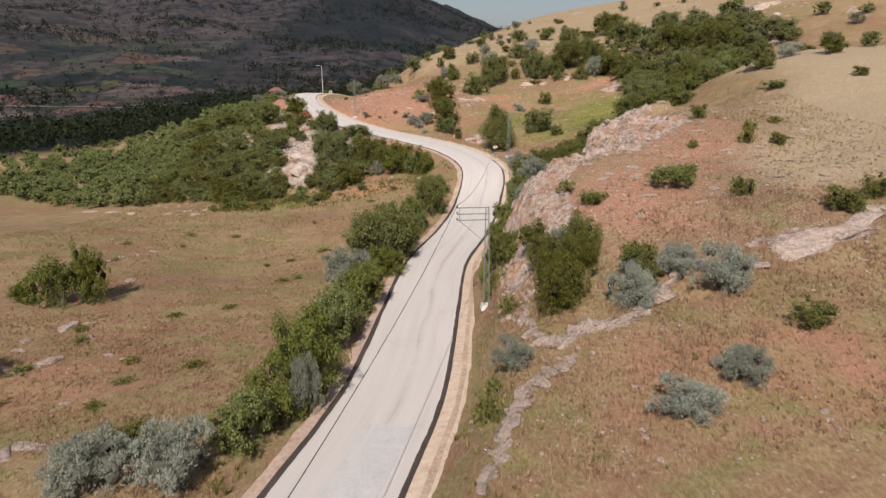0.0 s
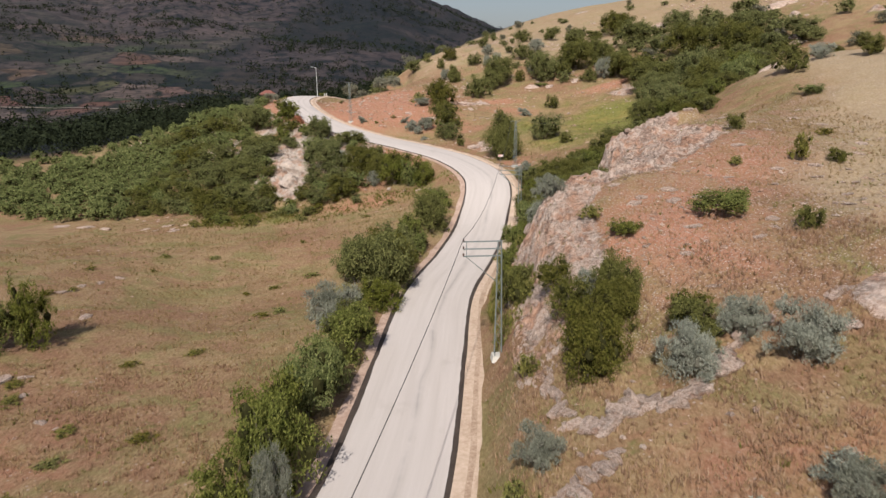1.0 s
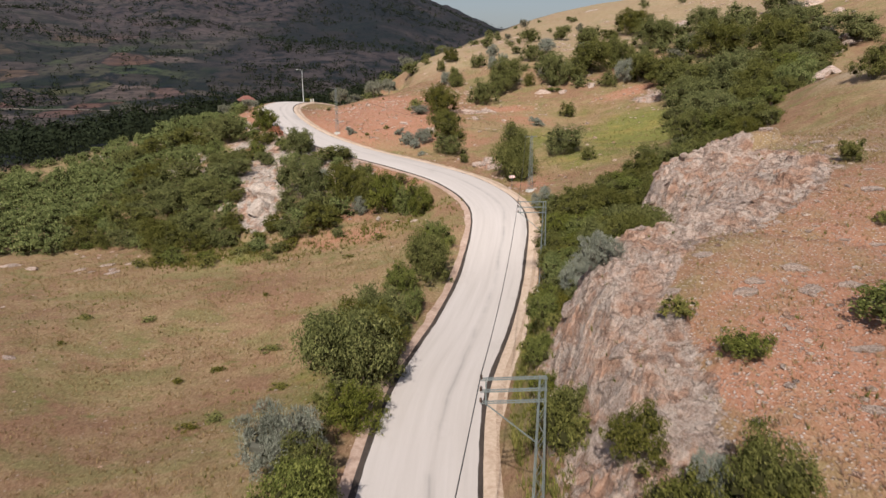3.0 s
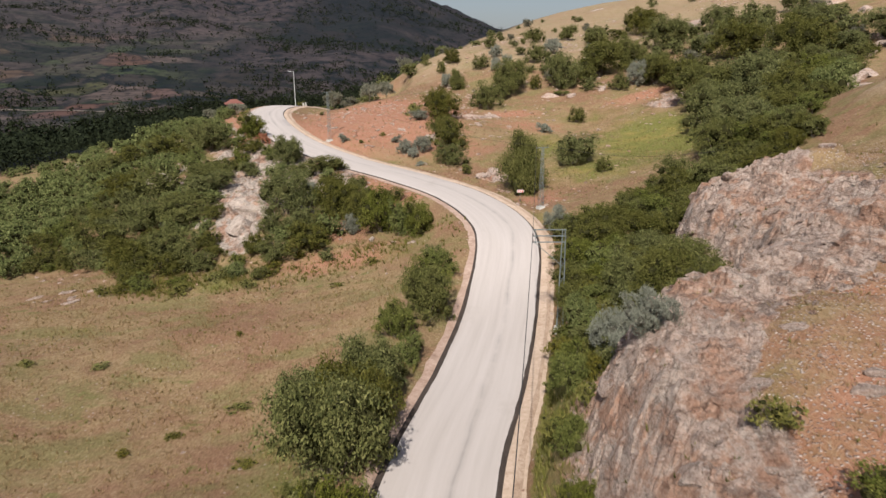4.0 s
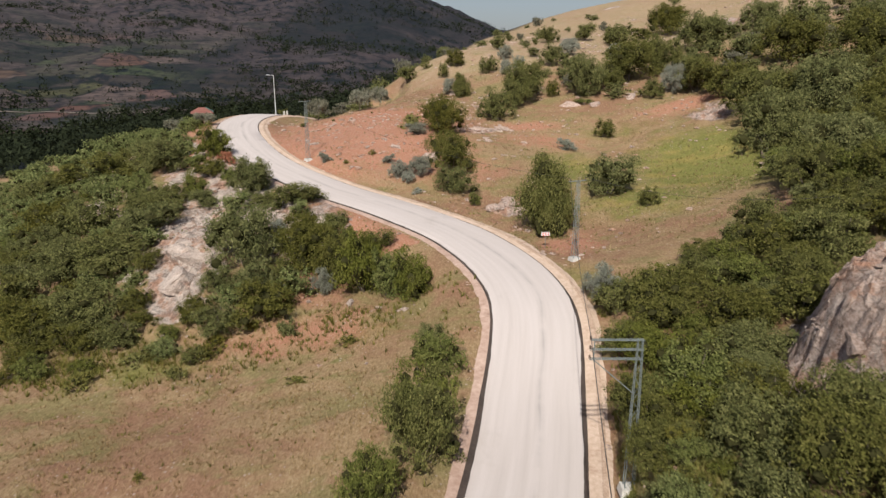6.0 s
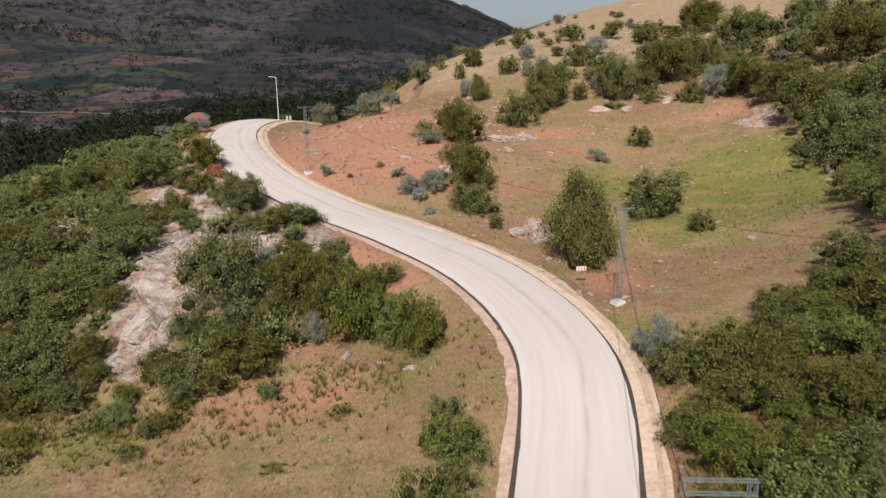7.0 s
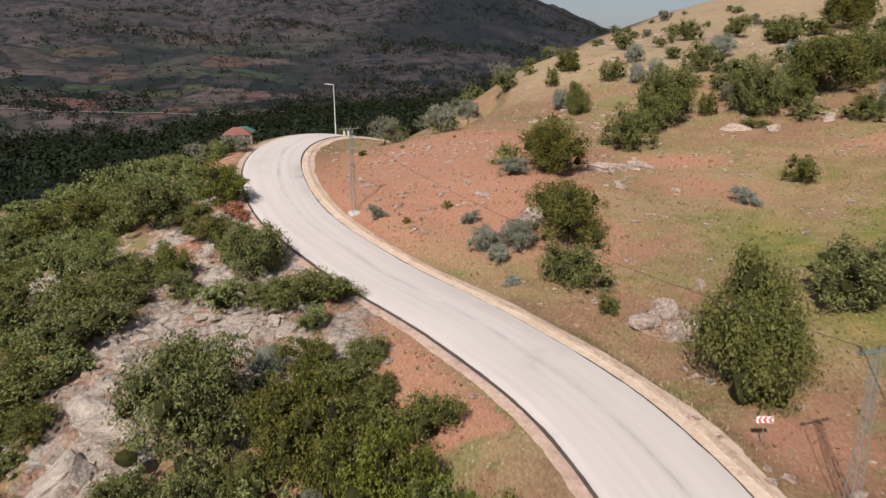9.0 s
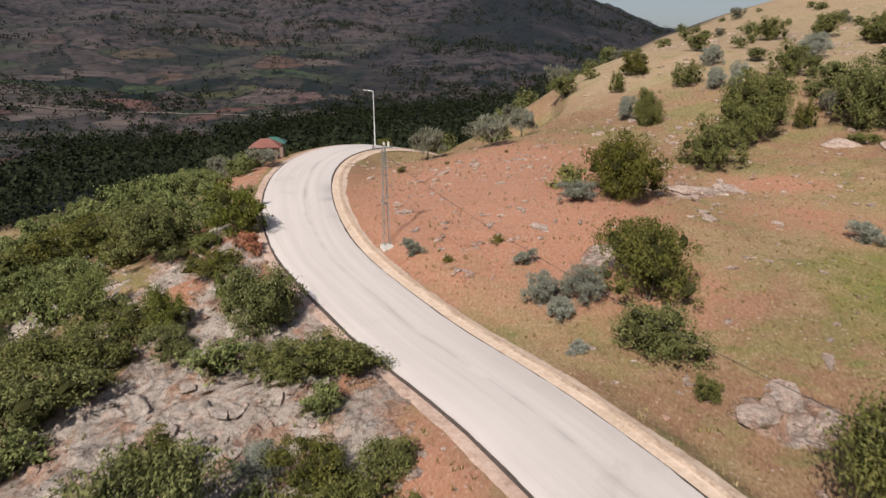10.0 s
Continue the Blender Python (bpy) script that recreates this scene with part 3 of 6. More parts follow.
def colour_layer(me, name, r, g, b):
    layer = me.attributes.new(name, "FLOAT_COLOR", "POINT")
    layer.data.foreach_set("color", np.stack([r, g, b, np.ones_like(r)], -1).astype(np.float32).ravel())


def spread(lo, hi, step, grow, end_lo, end_hi):
    mid = list(np.arange(lo, hi, step))
    a, s, left = lo, step, []
    while a > end_lo:
        s *= grow
        a -= s
        left.append(a)
    b, s, right = mid[-1], step, []
    while b < end_hi:
        s *= grow
        b += s
        right.append(b)
    return np.array(left[::-1] + mid + right)


def blob(x, y, cx, cy, rx, ry):
    return np.exp(-((x - cx) / rx) ** 2 - ((y - cy) / ry) ** 2)


def cover_of(x, y):
    """How much bare rock, red soil and green grass there is at a place."""
    d, level, w = along(road_line, x, y)
    rock = rockiness(x, y)
    soil = np.maximum.reduce([
        0.85 * blob(x, y, -15, 188, 26, 30) * (d > 0), 0.8 * blob(x, y, -4, 172, 10, 9) * (d > 0), 0.6 * blob(x, y, -2, 170, 17, 13) * (d > 0), 0.6 * blob(x, y, 16, 186, 14, 9), 0.62 * ((d < -5) & (d > -13) & (y > 138) & (y < 205)), 0.7 * blob(x, y, 14, 141, 6, 7),
        0.68 * blob(x, y, 18, 60, 12, 14), 0.5 * blob(x, y, 22, 33, 18, 12), 0.5 * blob(x, y, -28, 44, 12, 12), 0.75 * blob(x, y, -14, 142, 8, 16), 0.62 * blob(x, y, -13, 125, 12, 6),
        0.6 * blob(x, y, 27, 74, 14, 20), 0.45 * blob(x, y, 14, 36, 8, 10), 0.7 * blob(x, y, 14, 196, 10, 5), 0.7 * blob(x, y, 44, 196, 14, 5), 0.35 * blob(x, y, -36, 50, 16, 14),
        0.4 * blob(x, y, 5, 176, 8, 10)])
    green = np.maximum.reduce([
        0.78 * blob(x, y, 39, 166, 17, 25), 0.62 * blob(x, y, 27, 154, 17, 15), 0.62 * ((d > 5.5) & (d < 10.5)) * blob(x, y, 9, 88, 30, 30), 0.55 * blob(x, y, -28, 121, 12, 4), 0.5 * blob(x, y, -8, 124, 7, 5), 0.5 * blob(x, y, -10, 84, 5, 22),
        0.6 * blob(x, y, 11, 86, 5, 14), 0.5 * blob(x, y, 13, 130, 5, 6), 0.35 * blob(x, y, -40, 108, 14, 8), 0.5 * blob(x, y, 4.5, 36, 2.5, 9),
        0.62 * blob(x, y, 20, 170, 12, 16), 0.45 * blob(x, y, 30, 190, 20, 10), 0.4 * blob(x, y, 12.5, 146, 6, 6)])
    return rock, soil, green


def wooded(x, y, r, az):
    """The woods on the valley floor reach further out towards the north."""
    edge = np.interp(az, (-60, -42, -33, -26, -22, -13, 10), (400, 590, 790, 880, 915, 1050, 1050))
    return (1 - smooth(0.8, 1.05, r / edge)) * smooth(-0.55, -0.2, fbm(x, y, 120, 3, 55))


def build_ground():
    gx = np.concatenate([spread(-62, 5, 0.6, 1.05, -4300, 4), np.arange(5.2, 31, 0.36), spread(31, 48, 0.55, 1.05, 30.6, 4300)[1:]])
    gx = np.unique(np.round(gx[(gx < 4.6) | (gx > 5.1)], 3))
    gy = spread(24, 200, 0.62, 1.05, -900, 4600)
    x, y = np.meshgrid(gx, gy)
    z = ground_z(x, y)
    nx, ny = len(gx), len(gy)
    i = np.arange(nx * ny).reshape(ny, nx)
    quads = np.stack([i[:-1, :-1], i[:-1, 1:], i[1:, 1:], i[1:, :-1]], -1).reshape(-1, 4)
    me = fast_mesh("ground", np.stack([x, y, z], -1).reshape(-1, 3), quads, [GROUND])
    x, y, z = x.ravel(), y.ravel(), z.ravel()
    rock, soil, green = cover_of(x, y)
    r = np.hypot(x, y - 60)
    colour_layer(me, "cover", rock, soil, green)
    e = along(face_line, x, y)[0]
    plateau = smooth(46, 60, y) * (1 - smooth(128, 142, y))
    bleached = np.maximum(0.72 * smooth(9, 30, e) * plateau * smooth(22, 32, x), 0.52 * smooth(205, 245, y) * smooth(-30, -5, x))
    strewn = np.maximum.reduce([0.9 * smooth(0.5, 4, e) * (1 - smooth(18, 32, e)) * smooth(42, 50, y) * (1 - smooth(104, 120, y)), 0.55 * soil, 0.75 * bleached])
    colour_layer(me, "turf", bleached, strewn, np.zeros_like(soil))
    me.polygons.foreach_set("use_smooth", rock[quads].max(1) < 0.55)   # bare rock breaks along facets
    s = -0.8 * (x + 62) + 0.6 * (y - 212)
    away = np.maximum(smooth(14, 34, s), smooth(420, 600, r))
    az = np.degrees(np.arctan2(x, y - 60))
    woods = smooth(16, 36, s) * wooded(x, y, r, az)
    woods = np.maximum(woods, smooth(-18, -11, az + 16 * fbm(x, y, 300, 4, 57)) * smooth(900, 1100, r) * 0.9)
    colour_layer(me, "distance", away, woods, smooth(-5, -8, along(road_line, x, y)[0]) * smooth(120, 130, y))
    return tagged(new("ground", me), "dry grassy hillside with red soil and pale limestone", "ground", kind="structure")


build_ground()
road_fine = curve_through(ROAD, 34)
run = np.concatenate([[0], np.cumsum(np.linalg.norm(np.diff(road_fine[:, :2], axis=0), axis=1))])
way = np.gradient(road_fine[:, :2], axis=0)
way /= np.linalg.norm(way, axis=1)[:, None]
right = np.stack([way[:, 1], -way[:, 0]], -1)


def ribbon(name, offsets, drops, materials, pick, k0=0, k1=None):
    """A strip along the road: offsets and drops are functions of the distance run, giving one value for each column."""
    verts, faces, lane = [], [], []
    ks = range(k0, k1 or len(road_fine))
    cols = len(offsets(0.0))
    for k in ks:
        for o, dz in zip(offsets(run[k]), drops(run[k])):
            verts.append((road_fine[k, 0] + right[k, 0] * o, road_fine[k, 1] + right[k, 1] * o, road_fine[k, 2] + dz))
            lane.append((o, run[k], 0.0))
    for a in range(len(ks) - 1):
        for c in range(cols - 1):
            faces.append((a * cols + c, a * cols + c + 1, (a + 1) * cols + c + 1, (a + 1) * cols + c))
    me = fast_mesh(name, verts, faces, materials)
    me.polygons.foreach_set("material_index", np.array([pick(f % (cols - 1)) for f in range(len(faces))], np.int32))
    layer = me.attributes.new("lane", "FLOAT_VECTOR", "POINT")
    layer.data.foreach_set("vector", np.array(lane, np.float32).ravel())
    return new(name, me)


def wob(s, seed, size=2.0):
    return float(fbm(np.array([s]), np.array([seed * 7.7]), size, 3, seed)[0])


road = ribbon("road",
              lambda s: (-3.95 - 0.08 * wob(s, 1, 3), -3.78, -3.4 - 0.28 * min(max((s - 148) / 20, 0), 1) + 0.07 * wob(s, 2, 1.0) + 0.10 * wob(s, 12, 9), -1.7, 0.0, 1.7, 3.54 + 0.12 * min(max((s - 158) / 20, 0), 1) + 0.06 * wob(s, 3, 1.0) + 0.1 * wob(s, 13, 9), 3.78, 3.9 + 0.07 * wob(s, 4, 3)),
              lambda s: (-0.15, -0.035, 0.0, 0.03, 0.05, 0.03, 0.0, -0.03, -0.15), [CHIPS, BITUMEN], lambda c: 1 if c in (0, 1, 6, 7) else 0)
tagged(road, "pale chip-sealed country road with dark bitumen edges", "road", kind="structure")
def heap(s, seed):
    """Height of the windrow left by the grader, from the bend onwards."""
    return min(max((s - 128) / 25, 0), 1) * max(0.0, 0.13 + 0.12 * wob(s, seed, 1.4))


shoulder_e = ribbon("shoulder_east",
                    lambda s: (3.7, 4.3, 4.62 + 0.12 * wob(s, 31, 3), 4.8 + 0.12 * wob(s, 32, 2), 5.02 + 0.14 * wob(s, 33, 3), 5.3 + 0.25 * wob(s, 5, 4), 5.75 + 0.35 * wob(s, 6, 5) + 0.15 * wob(s, 15, 1.2)),
                    lambda s: (-0.13, -0.06, -0.06, -0.05 + heap(s, 34), -0.07, -0.09 + 0.05 * wob(s, 7, 1.5), -0.26), [SAND_RIGHT, SPOIL], lambda c: 1 if c in (2, 3) else 0)
tagged(shoulder_e, "tan sandy road shoulder", "shoulder", kind="structure")
shoulder_w = ribbon("shoulder_west",
                    lambda s: (-5.0 - 0.4 * wob(s, 8, 4) - 0.15 * wob(s, 18, 1.1), -4.5 - 0.15 * wob(s, 9, 3), -3.75),
                    lambda s: (-0.24, -0.07 + 0.05 * wob(s, 10, 1.5), -0.12), [SAND_LEFT], lambda c: 0)
tagged(shoulder_w, "pinkish stony road verge", "shoulder", kind="structure")
k_patch = int(np.searchsorted(run, 83.0))
patch = ribbon("road_patch", lambda s: (-0.55 + 0.06 * wob(s, 21, 0.8), 0.9, 2.5 + 0.06 * wob(s, 22, 0.8)), lambda s: (0.048, 0.05, 0.028), [PATCH], lambda c: 0, 0, k_patch)
tagged(patch, "greyer strip of fresh loose chippings", "road", kind="structure")


def far_track(name, points, width, label):
    line = curve_through([(a, b, 0.0) for a, b in points], 12)
    t = np.gradient(line[:, :2], axis=0)
    t /= np.linalg.norm(t, axis=1)[:, None]
    side = np.stack([t[:, 1], -t[:, 0]], -1) * width / 2
    l, r = line[:, :2] - side, line[:, :2] + side
    both = np.stack([l, r], 1).reshape(-1, 2)
    z = ground_z(both[:, 0], both[:, 1]) + 0.9
    n = len(line)
    faces = [(2 * k, 2 * k + 1, 2 * k + 3, 2 * k + 2) for k in range(n - 1)]
    me = fast_mesh(name, np.c_[both, z], faces, [FAR_ROAD])
    return tagged(new(name, me), label, "road", kind="structure")


far_track("valley_road", [(-790, 800), (-684, 797), (-601, 807), (-522, 828), (-423, 843), (-350, 868), (-260, 900)], 5.0, "pale gravel road along the valley floor")


# ---- shrubs and trees ----
def part(name, me, parent, label=""):
    ob = new(name, me)
    ob.parent = parent
    return tagged(ob, label) if label else ob


def limb(verts, faces, a, b, ra, rb, bend, rng, sides=5, steps=3):
    """A tapered, slightly bent limb from a to b, added to a mesh in the making."""
    a, b = np.array(a, float), np.array(b, float)
    base = len(verts)
    off = rng.normal(0, bend, 3)
    for k in range(steps + 1):
        s = k / steps
        c = a + (b - a) * s + off * math.sin(math.pi * s)
        r = ra + (rb - ra) * s
        for q in range(sides):
            w = 2 * math.pi * q / sides
            verts.append((c[0] + r * math.cos(w), c[1] + r * math.sin(w), c[2]))
    for k in range(steps):
        for q in range(sides):
            i, j = base + k * sides + q, base + k * sides + (q + 1) % sides
            faces.append((i, j, j + sides, i + sides))


def crown_lobes(rng, count, form):
    """Lobes of foliage in a unit plant: radius 1, height 1."""
    lobes = []
    for k in range(count):
        w = 2 * math.pi * (k + rng.uniform(-0.4, 0.4)) / max(count - 1, 1) * 1.9
        if form == "cone":
            z = 0.14 + 0.74 * k / (count - 1)
            reach, size = (0.58 - 0.5 * z) * rng.uniform(0.6, 1.1), 0.46 - 0.27 * z
        elif form == "tree":
            z = rng.uniform(0.48, 0.82)
            reach, size = rng.uniform(0.2, 0.62), rng.uniform(0.26, 0.38)
        elif form == "mat":
            z = rng.uniform(0.28, 0.5)
            reach, size = rng.uniform(0.2, 0.72), rng.uniform(0.26, 0.42)
        else:
            z = rng.uniform(0.2, 0.84)
            reach, size = rng.uniform(0.25, 0.78) * (1.15 - 0.55 * z), rng.uniform(0.16, 0.36)
        lobes.append((reach * math.cos(w), reach * math.sin(w), z, size))
    if form == "bush":
        lobes.append((0.05, -0.03, 0.55, 0.44))
        lobes.append((-0.08, 0.06, 0.30, 0.46))
    return lobes


def crown_mesh(name, seed, form, lobe_count, leaves, leaf, material, slim=0.55):
    """Foliage as many small separate leaf sprays, gathered in clumps on uneven lobes, with gaps between the clumps."""
    rng = np.random.default_rng(seed)
    lobes = crown_lobes(rng, lobe_count, form)
    stretch = np.array([1.0, 1.0, 0.85 if form != "mat" else 1.0])
    clumps = []
    for lx, ly, lz, size in lobes:
        for k in range(int(6 + 16 * size)):
            d = rng.normal(size=3) + np.array([0, 0, 0.35])
            d /= np.linalg.norm(d)
            clumps.append((*(np.array((lx, ly, lz)) + d * stretch * size * rng.uniform(0.62, 0.98)), size * rng.uniform(0.24, 0.48)))
    clumps = np.array(clumps)
    weight = clumps[:, 3] ** 2
    own = clumps[rng.choice(len(clumps), leaves, p=weight / weight.sum())]
    d = rng.normal(size=(leaves, 3)) + np.array([0, 0, 0.45])
    d /= np.linalg.norm(d, axis=1)[:, None]
    depth = np.where(rng.random(leaves) < 0.82, rng.uniform(0.72, 1.1, leaves), rng.uniform(0.2, 0.8, leaves))
    # shoots that stand out of the clumps
    lone = rng.random(leaves) < 0.12
    depth = np.where(lone, rng.uniform(1.0, 1.75, leaves), depth)
    c = own[:, :3] + d * (own[:, 3] * depth)[:, None] * stretch
    low = 0.02 + 0.05 * rng.random(leaves)
    c[:, 2] = np.maximum(c[:, 2], low)
    # a crown of unit radius and height
    wide, high = np.percentile(np.hypot(c[:, 0], c[:, 1]), 96), np.percentile(c[:, 2], 98.5)
    fit = np.array([1 / wide, 1 / wide, 1 / high])
    c = c * fit
    n = d * 0.7 + rng.normal(size=(leaves, 3)) * 0.5 + np.array([0, 0, 0.35])
    n /= np.linalg.norm(n, axis=1)[:, None]
    u = np.cross(n, rng.normal(size=(leaves, 3)))
    u /= np.linalg.norm(u, axis=1)[:, None]
    if slim < 0.35:   # willow-like leaves stand up along the twigs
        u = d + rng.normal(size=(leaves, 3)) * 0.45 + np.array([0, 0, 0.55])
        u /= np.linalg.norm(u, axis=1)[:, None]
        n = np.cross(u, rng.normal(size=(leaves, 3)))
        n /= np.linalg.norm(n, axis=1)[:, None]
    v = np.cross(n, u)
    size = leaf * rng.uniform(0.6, 1.35, leaves)[:, None]
    cup = n * size * 0.22
    verts = np.stack([c - u * size * 0.8 + v * size * slim - cup, c - u * size * 0.8 - v * size * slim, c + u * size * 1.25], 1).reshape(-1, 3)
    faces = np.arange(leaves * 3).reshape(-1, 3)
    # twiggy cores inside the lobes, coloured dark for the shade within the crown
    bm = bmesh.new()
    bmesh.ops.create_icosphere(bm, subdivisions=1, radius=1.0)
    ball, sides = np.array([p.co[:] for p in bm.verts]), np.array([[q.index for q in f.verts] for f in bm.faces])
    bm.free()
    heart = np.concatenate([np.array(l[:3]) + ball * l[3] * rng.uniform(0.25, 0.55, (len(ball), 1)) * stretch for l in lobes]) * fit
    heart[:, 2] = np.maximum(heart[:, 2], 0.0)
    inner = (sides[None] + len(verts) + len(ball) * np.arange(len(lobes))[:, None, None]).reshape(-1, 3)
    me = fast_mesh(name, np.concatenate([verts, heart]), np.concatenate([faces, inner]), [material, GREY_TWIG_SHADE if material in (SILVER, OLIVE) else TWIG_SHADE], False)
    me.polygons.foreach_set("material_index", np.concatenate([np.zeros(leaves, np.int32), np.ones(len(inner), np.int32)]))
    return me, lobes


def plant(name, seed, form, lobe_count, leaves, leaf, material, slim=0.55, stems=4, label="", category="bush"):
    """A unit plant: crown and trunk under an Empty at its foot."""
    rng = np.random.default_rng(seed + 500)
    root = new(name)
    crown, lobes = crown_mesh("crown", seed, form, lobe_count, leaves, leaf, material, slim)
    part("crown", crown, root)
    verts, faces = [], []
    if form in ("tree", "cone"):
        limb(verts, faces, (0, 0, -0.04), (0.02, 0.03, 0.45), 0.055, 0.035, 0.02, rng)
        for l in lobes[:stems]:
            limb(verts, faces, (0.02, 0.03, 0.3), (l[0] * 0.8, l[1] * 0.8, l[2]), 0.03, 0.01, 0.03, rng)
    else:
        for l in lobes[:stems]:
            limb(verts, faces, (l[0] * 0.12, l[1] * 0.12, -0.06), (l[0] * 0.85, l[1] * 0.85, l[2] + 0.1), 0.03, 0.008, 0.04, rng)
    part("trunk", fast_mesh("trunk", verts, faces, [BARK]), root)
    return tagged(root, label, category)


KINDS = {
    "bigoak": [plant("oak_shrub", 1 + k, "bush", 22, 15000, 0.024, OAK, 0.5, 6, label="large dense oak shrub with fine dull green leaves", category="shrub") for k in range(2)],
    "oak": [plant("oak_shrub", 11 + k, "bush", 18, 7600, 0.028, OAK, 0.5, 5, label="dense green oak shrub with small leaves on the slope", category="shrub") for k in range(4)],
    "oaklet": [plant("small_shrub", 31 + k, "bush", 11, 3400, 0.042, OAK, 0.5, label="small green oak shrub in dry grass", category="shrub") for k in range(2)],
    "fresh": [plant("leafy_shrub", 41 + k, "bush", 16, 8200, 0.028, FRESH, 0.5, 5, label="bright green leafy shrub with dense twigs", category="shrub") for k in range(3)],
    "silver": [plant("silver_shrub", 51 + k, "bush", 16, 12000, 0.032, SILVER, 0.24, 6, "silvery grey willow-leaved shrub with upright twigs", "shrub") for k in range(2)],
    "silverlet": [plant("silver_shrub", 61, "bush", 9, 3400, 0.055, SILVER, 0.28, 4, "low silvery grey shrub on red soil", "shrub")],
    "olive": [plant("olive_tree", 71 + k, "tree", 11, 2400, 0.06, OLIVE, 0.34, 5, "small grey-green olive tree on the red slope", "tree") for k in range(2)],
    "tree": [plant("tree", 81, "cone", 30, 24000, 0.022, OAK, 0.5, 6, "dense conical green oak tree at the meadow's edge", "tree")],
    "mat": [plant("low_shrub", 91 + k, "mat", 13, 4200, 0.038, FRESH, 0.5, label="low spreading green shrub on stony ground", category="shrub") for k in range(2)],
    "yellow": [plant("broom_shrub", 101, "bush", 8, 1100, 0.08, YELLOW, 0.28, 4, "yellowish broom shrub among dry grass", "shrub")],
    "rusty": [plant("withered_shrub", 111, "bush", 9, 2000, 0.07, RUSTY, 0.45, 4, "withered reddish-brown shrub beside the road", "shrub")],
}
used = {}
plant_rng = random.Random(5)
grown = []


def grow(kind, x, y, radius, height, group="shrubs on the hillside", label=""):
    """Stand one plant of a kind at a place, resting in the ground."""
    k = used.get(kind, 0)
    used[kind] = k + 1
    forms = KINDS[kind]
    form = forms[k % len(forms)]
    z = float(ground_z(np.array([x]), np.array([y]))[0])
    m = Matrix.LocRotScale((x, y, z - 0.03 * height), Euler((plant_rng.uniform(-0.08, 0.08), plant_rng.uniform(-0.08, 0.08), plant_rng.uniform(0, 6.28))),
                           (radius * plant_rng.uniform(0.98, 1.12), radius * plant_rng.uniform(0.98, 1.12), height * 0.97))
    if k < len(forms):
        ob = form
        ob.matrix_basis = m
    else:
        ob = copy_thing(form, Matrix())
        ob.matrix_basis = m
    grown.append((x, y, radius))
    return tagged(ob, label, group=group)


# west of the road: verge, field
VERGE_WEST = [
    ("fresh", -37.2, 61.2, 2.0, 4.8), ("fresh", -34.9, 62.4, 1.4, 5.6), ("fresh", -40.7, 61.4, 1.3, 2.8), ("oak", -35.5, 43.5, 2.6, 4.4), ("silver", -18.5, 29.9, 2.3, 3.2), ("silver", -13.2, 29.6, 2.1, 3.9),
    ("oak", -17.0, 33.0, 1.8, 2.4), ("fresh", -10.6, 33.8, 1.8, 3.6), ("fresh", -8.9, 41.5, 2.3, 5.0), ("fresh", -10.3, 38.0, 2.0, 3.6), ("silver", -8.2, 38.6, 1.1, 4.0),
    ("fresh", -9.6, 46.0, 2.0, 4.6), ("fresh", -8.6, 50.0, 2.0, 4.6), ("fresh", -7.7, 54.6, 2.0, 4.2), ("fresh", -7.0, 60.0, 2.2, 4.6),
]
VERGE_WEST_FAR = [
    ("silver", -9.2, 66.9, 2.4, 4.3), ("oak", -7.3, 65.0, 1.6, 3.2), ("bigoak", -6.6, 77.6, 3.6, 6.6), ("bigoak", -6.0, 82.0, 3.0, 6.0), ("bigoak", -9.3, 84.6, 3.2, 5.2), ("bigoak", -5.6, 87.6, 2.8, 5.4), ("fresh", -5.6, 72.0, 1.8, 3.0),
    ("bigoak", -1.7, 103.5, 2.3, 5.4), ("fresh", -1.4, 107.0, 2.0, 4.6), ("fresh", -4.0, 99.0, 1.5, 3.2), ("fresh", -0.6, 114.5, 1.8, 2.8), ("fresh", -2.9, 95.0, 1.4, 2.4), ("oaklet", -1.2, 118.4, 1.1, 2.0),
    ("oaklet", -0.9, 110.8, 1.2, 2.6), ("yellow", -4.6, 93.0, 1.2, 1.4),
]
for kind, x, y, r, h in VERGE_WEST + VERGE_WEST_FAR:
    wide = 1.12 if kind == "fresh" else 1.05
    grow(kind, x, y, r * wide, h * wide, group="shrubs along the road's west verge")
# east of the road: the foot of the rock face and the plateau
FACE_SHRUBS = [
    ("bigoak", 9.6, 45.4, 2.0, 4.9), ("bigoak", 11.8, 49.4, 1.6, 3.8), ("oak", 9.8, 51.6, 1.8, 3.2), ("oak", 9.2, 56.7, 1.7, 2.4), ("oaklet", 6.6, 63.2, 1.4, 3.6), ("silver", 14.6, 43.2, 1.8, 3.2),
    ("oak", 16.0, 46.2, 1.7, 2.6), ("silver", 20.7, 42.8, 1.9, 3.5), ("silver", 18.2, 45.4, 1.4, 2.6), ("silver", 14.4, 30.2, 1.8, 2.0), ("silver", 18.1, 32.2, 1.3, 2.3), ("silver", 5.9, 38.4, 1.3, 2.4),
    ("yellow", 6.4, 49.0, 1.0, 1.6), ("silverlet", 18.4, 33.8, 1.2, 1.0), ("silver", 10.9, 52.6, 0.8, 2.6), ("bigoak", 12.6, 51.6, 1.6, 4.0), ("oaklet", 15.9, 48.0, 1.3, 1.8), ("oaklet", 24.0, 36.5, 1.4, 1.6),
]
